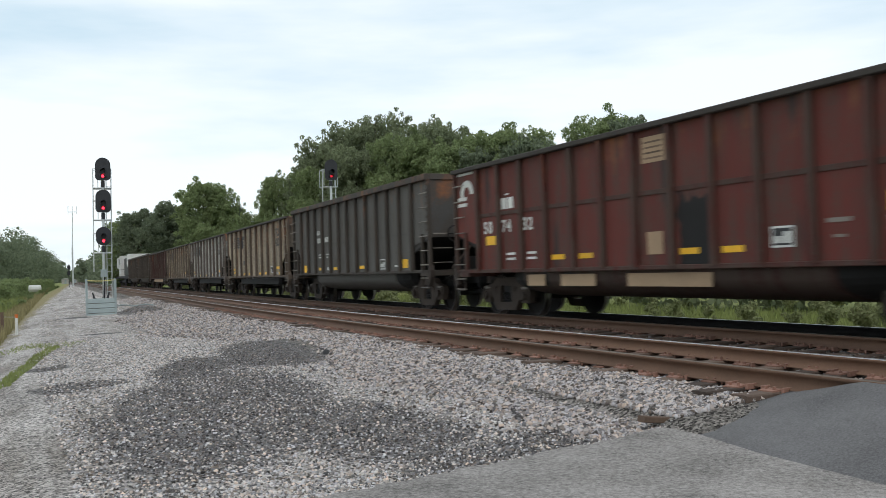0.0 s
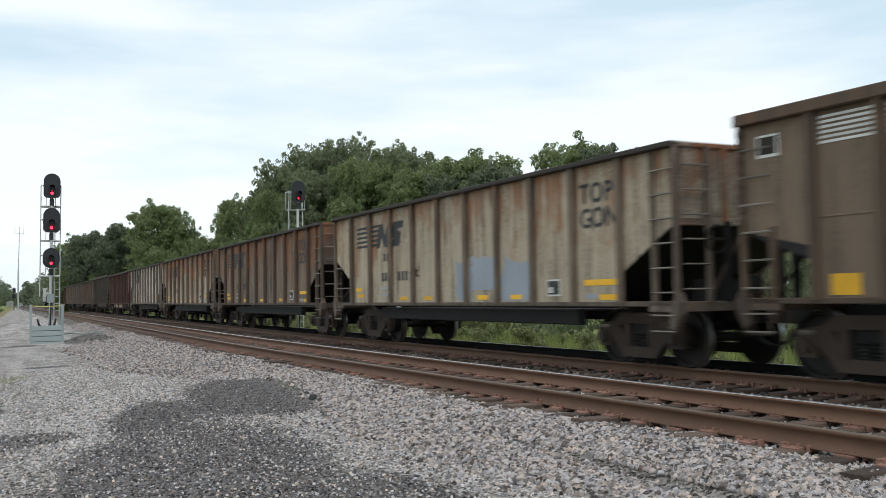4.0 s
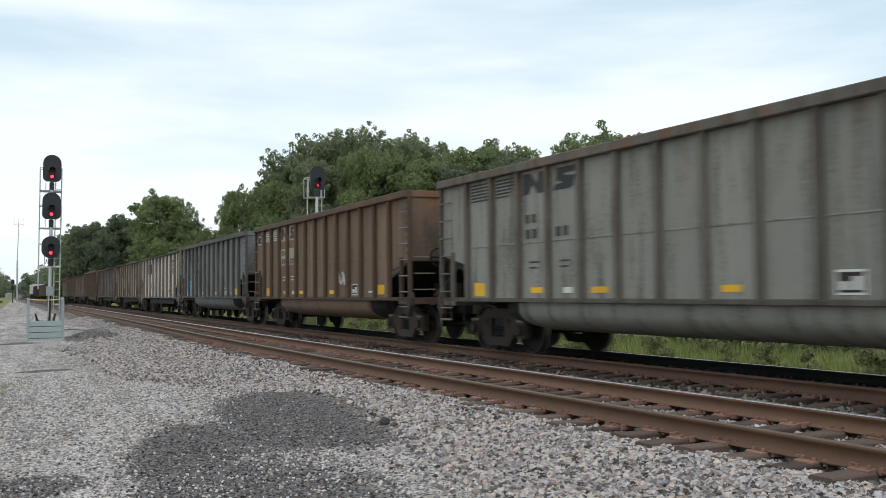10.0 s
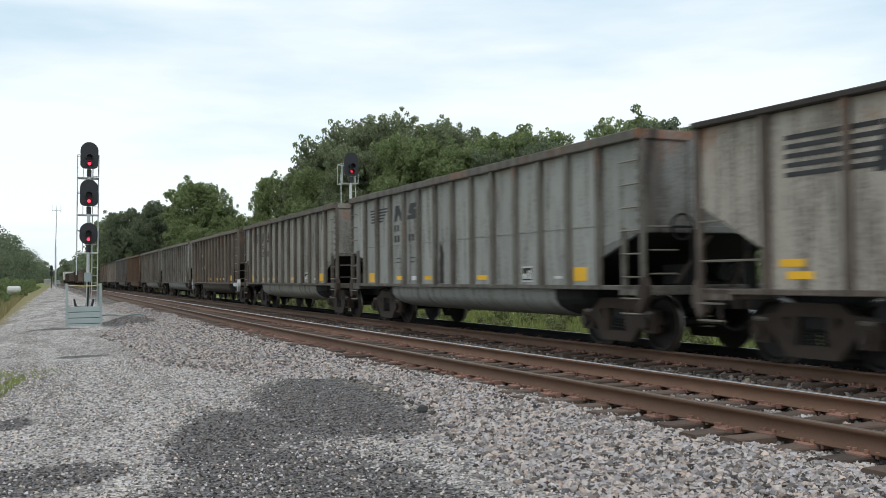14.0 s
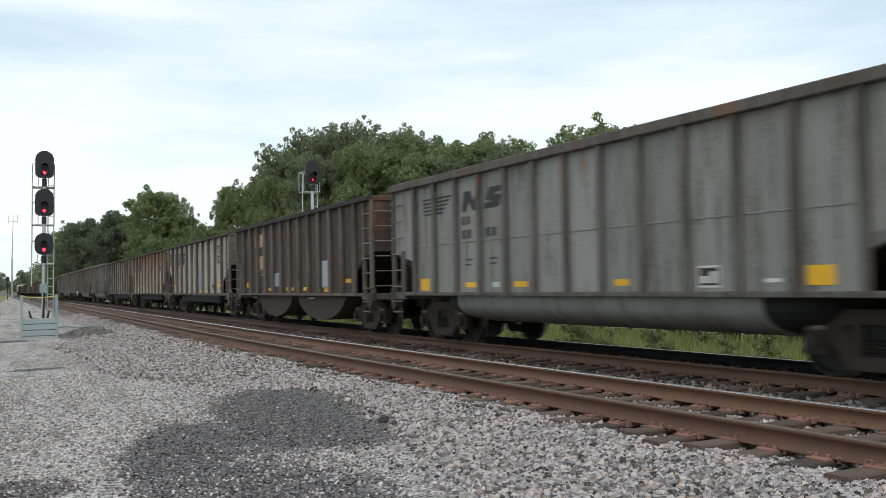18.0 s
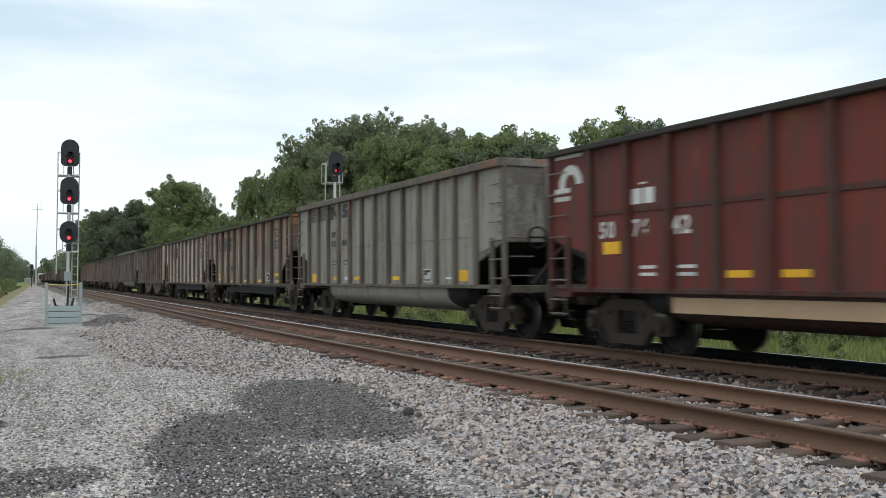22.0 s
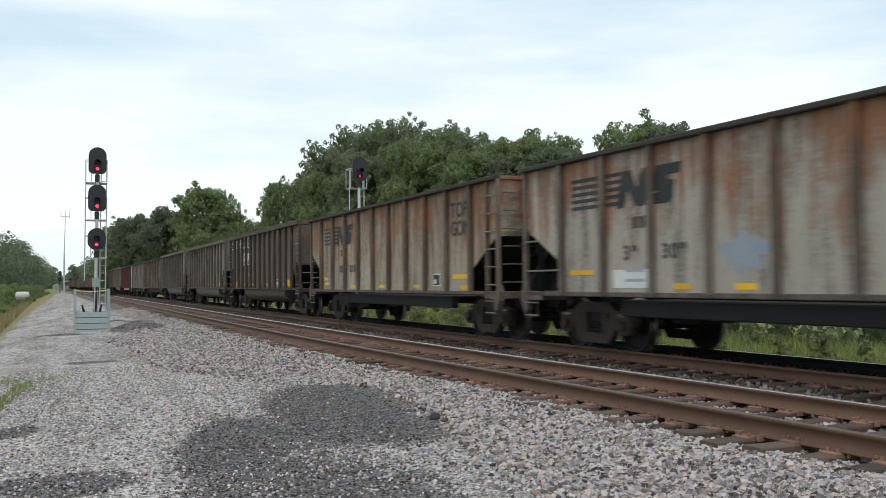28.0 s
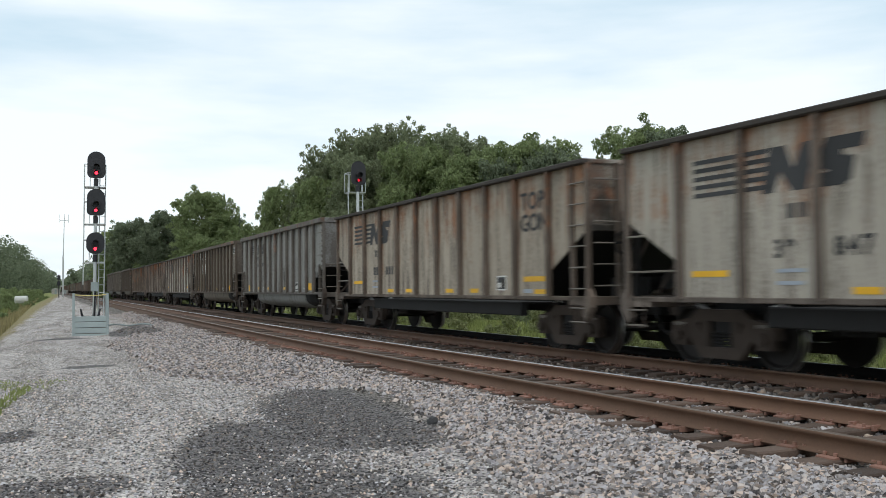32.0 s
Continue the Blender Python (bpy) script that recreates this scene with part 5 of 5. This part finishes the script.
    part("brake_cylinder", lambda: Geo().rod((.5, -LENGTH + 1.2, 1.3), (.5, -LENGTH + .5, 1.3), .16, 10), M["black"], root, key=(kind, "brakecyl"))
    part("air_tank", lambda: Geo().bar(-.6, -.1, -LENGTH + .2, -LENGTH + .8, z0 + .03, z0 + .36, .05), M["black"], root, key=(kind, "airtank"))
    for d in trucks(kind):
        truck(root, -d)
    if kind in ("bath", "brown"):
        part("weld_seam", lambda: Geo().bar(NEAR - .022, NEAR - .012, -LENGTH + first, -first, z0 + 1.02, z0 + 1.045, .003, 1), skin, root, key=(kind, "seam"))
        for s in (0, 1):
            y = -.02 if s == 0 else -LENGTH + .02
            bolts = lambda: [g for g in [Geo()] for q in range(9) if g.bar(NEAR - .10, NEAR - .07, y - .045, y + .045, z0 + zc + .1 + .17 * q, z0 + zc + .16 + .17 * q, .006)][0]
            part("bolt_strip", bolts, steel, root, key=(kind, "bolts", s))["kind"] = "stuff"
    if kind == "red":
        part("weld_seam", lambda: Geo().bar(NEAR - .03, NEAR - .012, -LENGTH + first, -first, 2.24, 2.32, .003, 1), steel, root, key=(kind, "seam"))
    markings(i, kind, col, number, root, rr, js, w)
    return root


def markings(i, kind, col, number, root, rr, js, w):
    """Lettering, emblems, reflectors, stencils, patches and stains on the near side, by distance from the front."""
    amber, white, dark = M["yellow"], M["white"], M["dark"]
    ink = white if kind == "red" or kind == "lobe" or col[0] < .1 or (i in (5, 10, 30, 34)) else dark
    def tag(d0, d1, za, zb, material=amber, name="reflector", label="", lift=.0155):
        plate(name, -d0, -d1, za, zb, material, root, label, lift)
    def data_box(d, z):
        tag(d, d + .42, z, z + .30, M["rung"] if i == 13 else white, "data_panel", "pale stencilled data box")
        tag(d + .03, d + .39, z + .03, z + .27, dark if kind in ("gon", "red") else M["cap"], "data_panel", "dark stencil field", .019)
        tag(d + .06, d + .20, z + .06, z + .16, white, "stencil_line", "", .0225)
        tag(d + .24, d + .36, z + .06, z + .22, white if kind != "gon" else M["cap"], "stencil_line", "", .0225)
    def numbering(s, d, z, size, step=None):
        for q, word in enumerate(s.split()):
            lettering("car_number", word, -(d[q] if isinstance(d, (list, tuple)) else d + q * step), z, size, ink, root)

    def logo(d0, zt, high, run, blocks, spaced):
        """Speed stripes and two slanted blocks."""
        rows = 6 if spaced else 5
        if i in PATCHED:
            pale = white if i in (30, 34) else M["cream"]
            for k in (3, 4):
                tag(js[k] + .07, js[k + 1] - .07, zt - high - .05, zt + .05, pale, "marking_field", "pale field under the emblem", .0135)
                tag(js[k] + .07, js[k + 1] - .07, 2.12, 2.66, pale, "marking_field", "pale field under the number", .0135)
        for q in range(rows):
            za, zb = zt - high / rows * q - high / rows * .52, zt - high / rows * q
            if spaced:
                tag(js[1] + .1, js[2] - .08, za, zb, ink, "logo_stripe")
                tag(js[2] + .1, js[3] - .08 - (0 if kind == "brown" else .06 * q), za, zb, ink, "logo_stripe")
            else:
                cut = .05 * q if kind != "gon" else 0
                mark("logo_stripe", [(d0 + cut * .3, zb), (d0 + run - cut * 2, zb), (d0 + run - cut * 2 - .03, za), (d0 + cut * .3, za)], ink, root)
        shade = dark if i in PATCHED else ink
        for q, (a, b) in enumerate(blocks):
            s, zl = (.14 if not spaced else 0.0) * (high / .55), zt - high
            m = (a + b) / 2
            if q == 0:
                mark("logo_block", [(a + s, zt), (a + s + .26, zt), (m + s * .5 + .1, zt - high * .52), (b - .2 + s, zt), (b + s, zt), (b, zl), (b - .24, zl), (m - .06, zt - high * .55), (a + .2, zl), (a, zl)], shade, root)
            else:
                mark("logo_block", [(a + s + .12, zt), (b + s, zt), (b + s * .7 - .02, zt - high * .28), (m + s, zt - high * .28), (m + s, zt - high * .38), (b - .02, zt - high * .45), (b - .08, zl + high * .1), (b - .2, zl), (a, zl), (a + .04, zl + high * .26), (m - .05, zl + high * .3), (a + .08, zt - high * .55)], shade, root)

    if kind == "gon":
        logo(1.62, 3.03, .60, 1.50, ((2.98, 3.74), (3.80, 4.52)), False)
        for q in range(2):
            tag(3.42 + .19 * q, 3.54 + .19 * q, 2.08, 2.27, dark, "reporting_mark")
        if number:
            numbering(number, (3.16, 4.16), 1.58, .33)
        else:
            for q in range(2):
                tag(3.3 + .19 * q, 3.43 + .19 * q, 1.58, 1.80, dark, "stencil_bar")
            for q in range(3):
                tag(4.3 + .21 * q, 4.43 + .21 * q, 1.58, 1.80, dark, "stencil_bar")
        for q in range(2):
            tag(3.2, 3.66 + .1 * rr.random(), 1.22 + .16 * q, 1.27 + .16 * q, M["patch"], "stencil_line")
        if i in (36, 37, 32, 33, 8):
            tag(1.54, 2.30, 1.34, 1.43)
        else:
            tag(1.5, 1.92, 1.34, 1.44); tag(1.62, 2.05, 1.18, 1.28)
        for d in (4.42, 7.0, 9.6) if i % 2 else (4.42, 5.75, 8.3, 9.62):
            tag(d, d + .42, 1.10, 1.19)
        data_box(10.92, 1.15)
        tag(12.08, 12.98, 1.32, 1.42); tag(12.5, 12.95, 1.08, 1.17)
        tag(12.08, 12.42, 1.10, 1.18, M["patch"], "stencil_line")
        lettering("lettering", "TOP", -12.0, 2.72, .46, dark, root, 1.08)
        lettering("lettering", "GON", -12.0, 2.30, .46, dark, root, .96)
        if i in (17, 32):
            tag(2.85, 3.8, 1.12, 1.42, white, "stencil_panel", "white stencil block", .0135)
    elif kind in ("bath", "brown"):
        if i in WIDE:
            logo(0, 3.34, .38, 0, ((js[3] + .12, js[4] - .12), (js[4] + .14, js[5] - .16)), True)
        elif i not in (-1, 13):
            logo(1.52, 3.10, .40, 1.38, ((3.32, 4.02), (4.22, 4.92)), False)
        zn = 2.14
        if number:
            numbering(number, (js[3] + .14, js[4] + .14), zn if i != 13 else 1.78, .30)
        else:
            for q in range(2):
                for k in (3, 4):
                    tag(js[k] + .2 + .22 * q, js[k] + .34 + .22 * q, zn + .02, zn + .19, dark if i in PATCHED else ink, "stencil_bar", "", .0165)
        for q in range(2):
            tag(js[3] + .2 + .2 * q, js[3] + .32 + .2 * q, 2.44, 2.60, dark if i in PATCHED else ink, "reporting_mark", "", .0165)
        for k in (3, 4):
            tag(js[k] + .3, js[k] + .62, 1.72, 1.75, ink, "stencil_line"); tag(js[k] + .3, js[k] + .56, 1.62, 1.65, ink, "stencil_line")
        tag(1.38, 1.80, 1.12, 1.38)
        if i != 28:
            tag(js[12] + .1, js[12] + .52, 1.16, 1.40)
        else:
            tag(js[12] + .22, js[12] + .66, 1.74, 1.98)
        if i == 13:
            for d in (5.3, 6.0, 8.1, 9.1):
                tag(d, d + .4, 1.18, 1.28)
        else:
            for d in (js[3] + .3, js[5] + .25, js[8] + .2):
                tag(d + rr.uniform(-.06, .06), d + .42, 1.18, 1.28)
            tag(js[4] + .4, js[4] + .66, 1.18, 1.28, white, "stencil_panel", "small white stencil block")
        data_box(js[10] + .18, 1.14)
        tag(js[11] + .42, js[11] + .68, 1.20, 1.25, white, "stencil_line")
        if kind == "brown" and i != 24:
            d = .3 if i != 34 else js[13] + .35
            tag(d - .03, d + .33, 2.94, 3.24, white, "stencil_panel", "pale border of a stencil")
            tag(d, d + .30, 2.98, 3.21, M["cap"], "stencil_panel", "dark square stencil", .019)
    elif kind == "red":
        tag(.12, .92, 3.28, 3.34, ink, "emblem")
        ring = [math.pi * k / 10 for k in range(-1, 11)]
        mark("emblem", [(.58 - .34 * math.cos(a), 2.82 + .34 * math.sin(a)) for a in ring[::-1]] + [(.58 - .17 * math.cos(a), 2.82 + .18 * math.sin(a)) for a in ring], ink, root, "white rounded railway emblem")
        for q in range(2):
            tag(.10, .56, 2.55 + .14 * q, 2.63 + .14 * q, ink, "emblem")
        for q in range(2):
            tag(2.26 + .29 * q, 2.49 + .29 * q, 2.36, 2.60, ink, "reporting_mark")
        tag(2.44, 2.60, 2.66, 2.69, ink, "reporting_mark")
        numbering(number or "", (1.40, 2.26, 3.18), 1.87, .36)
        tag(1.5, 1.94, 1.60, 1.80)
        for d in (2.44, 3.32):
            for z in (1.36, 1.25):
                tag(d, d + .36, z, z + .05, ink, "stencil_line")
        for k in (4, 5, 8, 9):
            tag(js[k] + .14, js[k] + .60, 1.22, 1.32)
        tag(js[7] + .2, js[7] + .82, 2.78, 3.22, M["tan"], "paint_patch", "tan primer patch")
        for q in range(4):
            tag(js[7] + .26, js[7] + .76, 2.84 + .09 * q, 2.87 + .09 * q, M["board"], "stencil_line", "", .019)
        tag(js[7] + .28, js[7] + .70, 1.24, 1.62, M["tan"], "paint_patch", "tan primer patch")
        data_box(js[10] + .18, 1.26)
        tag(js[11] + .2, js[11] + .6, 1.56, 1.62, M["rung"], "stencil_line"); tag(js[11] + .3, js[11] + .5, 1.36, 1.40, M["rung"], "stencil_line")
        tag(js[12] + .2, js[12] + .8, 1.66, 1.92)
        for q in range(5):
            tag(js[12] + .2, js[12] + .8, 1.26 + .075 * q, 1.30 + .075 * q, white if q != 3 else M["rung"], "stencil_line")
        spans = ((3.2, 3.9), (4.5, 5.7), (6.7, 8.9)) if i == 0 else ((3.1, 11.05),)
        for a, b in spans:
            part("belly_patch", Geo().box(-1.474, -1.466, -b, -a, .70, .93), M["tan"], root, "worn tan paint along the belly")
        if i == 0:
            blot("soot_stain", js[8] + .1, js[9] - .05, 1.05, 2.25, M["black"], root, "black soot stain on the side", 5, .1)
    elif kind == "lobe":
        for q in range(5):
            tag(1.24, 2.3 - .1 * q, 2.64 + .09 * q, 2.67 + .09 * q, M["rung"], "faded_mark")
        blot("faded_mark", 2.62, 3.10, 2.66, 3.12, M["tan"], root, "faded tan paint mark", 7, .2)
        blot("faded_mark", 3.22, 3.78, 2.66, 3.14, M["tan"], root, "faded tan paint mark", 8, .1)
        tag(3.24, 3.78, 1.67, 2.34, M["tan"], "faded_mark", "faded tan paint mark")
        for q in range(3):
            tag(3.28 + .17 * q, 3.40 + .17 * q, 1.70, 1.88, M["cap"], "stencil_bar", "", .019)
        tag(1.36, 1.62, 1.26, 1.44)
        for d in (4.42, 6.55, 7.1, 8.4, 10.35):
            tag(d, d + .42 if d < 6 or d > 8 else d + .26, 1.14, 1.24)
        tag(12.18, 12.6, 1.34, 1.44)
        for d in (2.8, 9.3):
            tag(d, d + .5, .90, .94, M["rung"], "stencil_line", "", .14)
        if i == 19:
            tag(5.2, 6.0, 1.28, 1.72, M["patch"], "paint_patch", "pale blue-grey primer patch")
            tag(10.2, 11.0, 1.22, 1.98, M["patch"], "paint_patch", "pale blue-grey primer patch")
            tag(10.35, 10.85, 1.10, 1.20)
    # what sets single cars apart
    if i == 4:
        blot("paint_patch", 7.35, 8.0, 1.08, 1.98, M["patch"], root, "blue-grey primer patch", 2, .08)
        blot("paint_patch", 8.05, 9.1, 1.30, 1.98, M["patch"], root, "blue-grey primer patch", 3, .08)
        blot("paint_patch", 9.3, 10.4, 1.08, 2.05, M["patch"], root, "blue-grey primer patch", 4, .14)
        blot("rust_stain", 5.0, 5.5, 1.65, 1.90, M["rust"], root, "dark rust stain", 6, .3)
    if i == 7:
        blot("soot_stain", 1.6, 2.6, 1.06, 2.3, M["rung"], root, "sooty dark stain", 11, .1)
        blot("soot_stain", 4.8, 6.3, 1.06, 1.7, M["cap"], root, "sooty dark stain", 12, .12)
        blot("paint_run", 5.5, 6.0, 1.7, 3.2, M["rung"], root, "grey smear of paint", 13, .1)
        mark("rust_stain", [(8.42 + .40 * math.cos(a), 1.62 + .52 * math.sin(a)) for a in [math.pi / 12 * q for q in range(24)]], M["rust"], root, "rounded brown rust stain", .0145)
        mark("rust_stain", [(8.98 + .22 * math.cos(a), 1.72 + .50 * math.sin(a)) for a in [math.pi / 12 * q for q in range(24)]], M["rust"], root, "rounded brown rust stain", .0165)
    if i == 8:
        blot("paint_patch", 5.45, 6.45, 1.38, 1.78, M["patch"], root, "blue-grey primer patch", 21, .05)
        blot("paint_patch", 5.55, 6.05, 1.12, 1.40, M["patch"], root, "blue-grey primer patch", 22, .05)
    if i == 9:
        blot("paint_patch", 2.06, 2.9, 1.06, 1.88, M["blue"], root, "bright blue paint patch", 31, .05)
    if i == 10:
        for q in range(5):
            blot("paint_scrawl", 8.95 + .13 * q, 9.03 + .13 * q, 1.42 + .05 * (q % 2), 1.78 - .06 * (q % 3), white, root, "scrawl of white spray paint", 40 + q, .3)
    if i == 15:
        blot("soot_stain", 6.2, 6.45, 1.1, 2.1, M["cap"], root, "sooty dark stain", 51, .2)
    if i == 18:
        blot("soot_stain", 1.72, 2.1, 1.08, 2.95, M["rung"], root, "grey run of paint", 61, .1)
        blot("soot_stain", 3.15, 3.50, 1.08, 3.1, M["rung"], root, "grey run of paint", 62, .1)
        blot("paint_patch", 7.95, 9.1, 1.1, 1.9, M["patch"], root, "blue-grey primer patch", 63, .06)
        blot("rust_stain", .25, .75, 2.45, 3.1, M["rust"], root, "red-brown rust stain", 64, .05)
    if i == 26:
        blot("paint_patch", 6.7, 7.6, 1.1, 1.7, M["patch"], root, "blue-grey primer patch", 71, .2)
    if i == 28:
        blot("soot_stain", 8.0, 8.85, 1.08, 2.3, M["cap"], root, "sooty dark stain", 81, .1)
        blot("soot_stain", 8.3, 8.6, 2.2, 3.3, M["cap"], root, "sooty dark stain", 82, .25)
        blot("soot_stain", 3.38, 3.7, 1.08, 3.2, M["cap"], root, "sooty dark stain", 83, .25)
        blot("paint_patch", js[12] + .3, js[12] + .85, 1.16, 1.45, M["patch"], root, "blue-grey primer patch", 84, .05)
    if i == 29:
        blot("paint_patch", 3.4, 3.9, 1.1, 1.6, M["patch"], root, "blue-grey primer patch", 85, .1)
    if i == 32:
        mark("paint_smear", [(5.95 + (.44 + .12 * math.sin(5 * a)) * math.cos(a), 1.62 + (.26 + .07 * math.cos(7 * a)) * math.sin(a)) for a in [math.pi / 12 * q for q in range(24)]], M["patch"], root, "pale smear of sprayed paint")
    if i == 34:
        blot("soot_stain", js[6] + .1, js[7] - .1, 1.08, 3.1, M["cap"], root, "sooty dark stain", 91, .14)
        blot("soot_stain", js[5] - .95, js[5] - .6, 1.08, 2.0, M["cap"], root, "sooty dark stain", 92, .3)
    if i == 35:
        blot("soot_stain", 8.25, 8.42, 1.08, 2.1, M["cap"], root, "sooty dark run", 95, .3)


def locomotive():
    root = empty("diesel_locomotive", pose(0, 0, 0), "dark diesel locomotive with a pale weathered cab", "locomotive")
    part("frame", Geo().bar(-1.5, 1.5, -21.5, 0, 1.1, 1.45, .04, 1), M["black"], root)
    part("hood", Geo().bar(-.95, .95, -18.8, -4.6, 1.45, 4.1, .12, 1), M["sigblack"], root)
    part("cab", Geo().prism([(-4.6, 1.45), (-1.9, 1.45), (-1.7, 2.6), (-2.3, 3.1), (-2.5, 4.4), (-4.6, 4.5)], 0, -1.5, 1.5), M["white"], root)
    part("nose", Geo().bar(-1.0, 1.0, -2.0, -.7, 1.45, 2.7, .15, 1), M["sigblack"], root)
    part("radiator", Geo().bar(-1.5, 1.5, -21.0, -18.8, 2.6, 4.35, .15, 1), M["white"], root)
    part("fuel_tank", Geo().bar(-1.35, 1.35, -13.5, -8.0, .4, 1.1, .2, 1), M["black"], root)
    for s in (-1, 1):
        part("handrail", Geo().rod((s * 1.48, -20, 2.4), (s * 1.48, -5, 2.4), .03, 5), M["rung"], root)
        part("cab_window", Geo().box(s * 1.505 - .004, s * 1.505 + .004, -4.2, -3.0, 3.2, 4.0), M["sigblack"], root)
    for y in (-3.8, -17.6):
        t = part("truck", Geo().bar(-1.15, 1.15, -2.3, 2.3, .5, .8, .05, 1), M["black"], root)
        t.location = (0, y, 0)
        for k, yy in enumerate((1.8, 0, -1.8)):
            wset = part("wheelset", wheelset, (M["wheel"], M["tread"]), t, key="wheelset")
            wset.location = (0, yy, .457)
            WHEELS.append((wset, 2 + k))
    return root


TRAIN = [(i, gondola(i)) for i in sorted(CARS)]
ENGINES = [(-8, locomotive(), 0.0)]
second = locomotive()
ENGINES.append((-8, second, 22.3))


# ---------------------------------------------------------------- ties, last
def tie_pose(off, k, y, r):
    h = -math.degrees(math.atan((xc(y + .5) - xc(y - .5))))
    return pose(xc(y) + off + r.uniform(-.09, .09), y, r.uniform(-.020, .004), r.uniform(-.8, .8), r.uniform(-.6, .6), h + r.uniform(-2.2, 2.2))


def tie_mesh(seed):
    q = random.Random(seed)
    g = Geo().bar(-1.30 + q.uniform(-.05, .05), 1.30 + q.uniform(-.05, .05), -.112, .112, -.36, -.183, .014, 0)
    return g


def plate_mesh(off):
    g = Geo().prism([(-.17, -.183), (.17, -.183), (.17, -.170), (.08, -.162), (-.08, -.162), (-.17, -.170)], 1, -.095, .095)
    for a in (-.105, .105, .135):
        for b in (-.055, .055):
            g.bar(a - .014, a + .014, b - .014, b + .014, -.17, -.135, .004)
    for b in (-.135, .135):
        g.bar(-.085, .085, b - .018, b + .018, -.20, -.145, .006)
    g.v = [(x + off, y, z) for x, y, z in g.v]
    return g


r = random.Random(3)
for name, off in (("track_near", 0.0), ("track_far", SPACING)):
    bed = tagged(new(name), "railway track of dark creosoted wooden ties", "railway track", "", "structure")
    count = 0
    y = 1.62 if off == 0 else 2.1
    restV, restF = Geo(), 0
    while y < 130:
        m = tie_pose(off, count, y, r)
        near = count < (110 if off == 0 else 60)
        if near:
            t = part("tie", lambda: tie_mesh(count % 7), M["tie"], bed, key=("tie", count % 7))
            t.matrix_local = m
            if count < 60:
                for s in (-GAUGE, GAUGE):
                    p = part("tie_plate", lambda: plate_mesh(s), M["plate"], t, key=("tieplate", s))
        else:
            g = tie_mesh(count % 7)
            restV.add([m @ Vector(v) for v in g.v], g.f)
        y += r.uniform(.47, .53)
        count += 1
    rest = part("distant_ties", restV, M["tie"], bed)
    rest["kind"] = "stuff"


# ---------------------------------------------------------------- movement
def run_of(t):
    """How far the front of the first red car has come along the line."""
    return 15.738 + 17.3024 * t + 0.011635 * t ** 2 + 0.00041154 * t ** 3 - 0.0000037225 * t ** 4


def on_track(y, a, b):
    """The pose of a vehicle whose front is at y and whose trucks stand a and b behind it."""
    ya, yb = y - a, y - b
    pa, pb = Vector((xc(ya) + SPACING, ya, 0)), Vector((xc(yb) + SPACING, yb, 0))
    d = (pa - pb).normalized()
    p = pa + d * a
    return pose(p.x, p.y, 0, 0, 0, math.degrees(math.atan2(-d.x, d.y)))


def motions():
    for vehicle, ahead, a, b in [(o, -PITCH * i + SLACK.get(i, -.5 if i < 0 else 0), *trucks(CARS[i][0])) for i, o in TRAIN] + [(o, -PITCH * i + 6.7 + e, 3.8, 17.6) for i, o, e in ENGINES]:
        times = [k * 1.0 for k in range(33)]
        times += [k * .25 for k in range(129) if k % 4 and -25 < run_of(k * .25) + ahead < 62]
        walk(vehicle, [(t, on_track(run_of(t) + ahead, a, b)) for t in sorted(times)])
    turned = {}
    for w, k in WHEELS:
        if k not in turned:
            at = w.location.copy()
            rows, angle, last = [], 0.0, run_of(0)
            for f in range(961):
                s = run_of(f / 30)
                angle -= math.degrees((s - last) / .457); last = s
                rows.append((f / 30, pose(at.x, at.y, at.z, angle)))
            walk(w, rows)
            turned[k] = w
        else:
            w.rotation_mode = "QUATERNION"
            keys = w.animation_data_create()
            keys.action = turned[k].animation_data.action
            keys.action_slot = turned[k].animation_data.action_slot


motions()
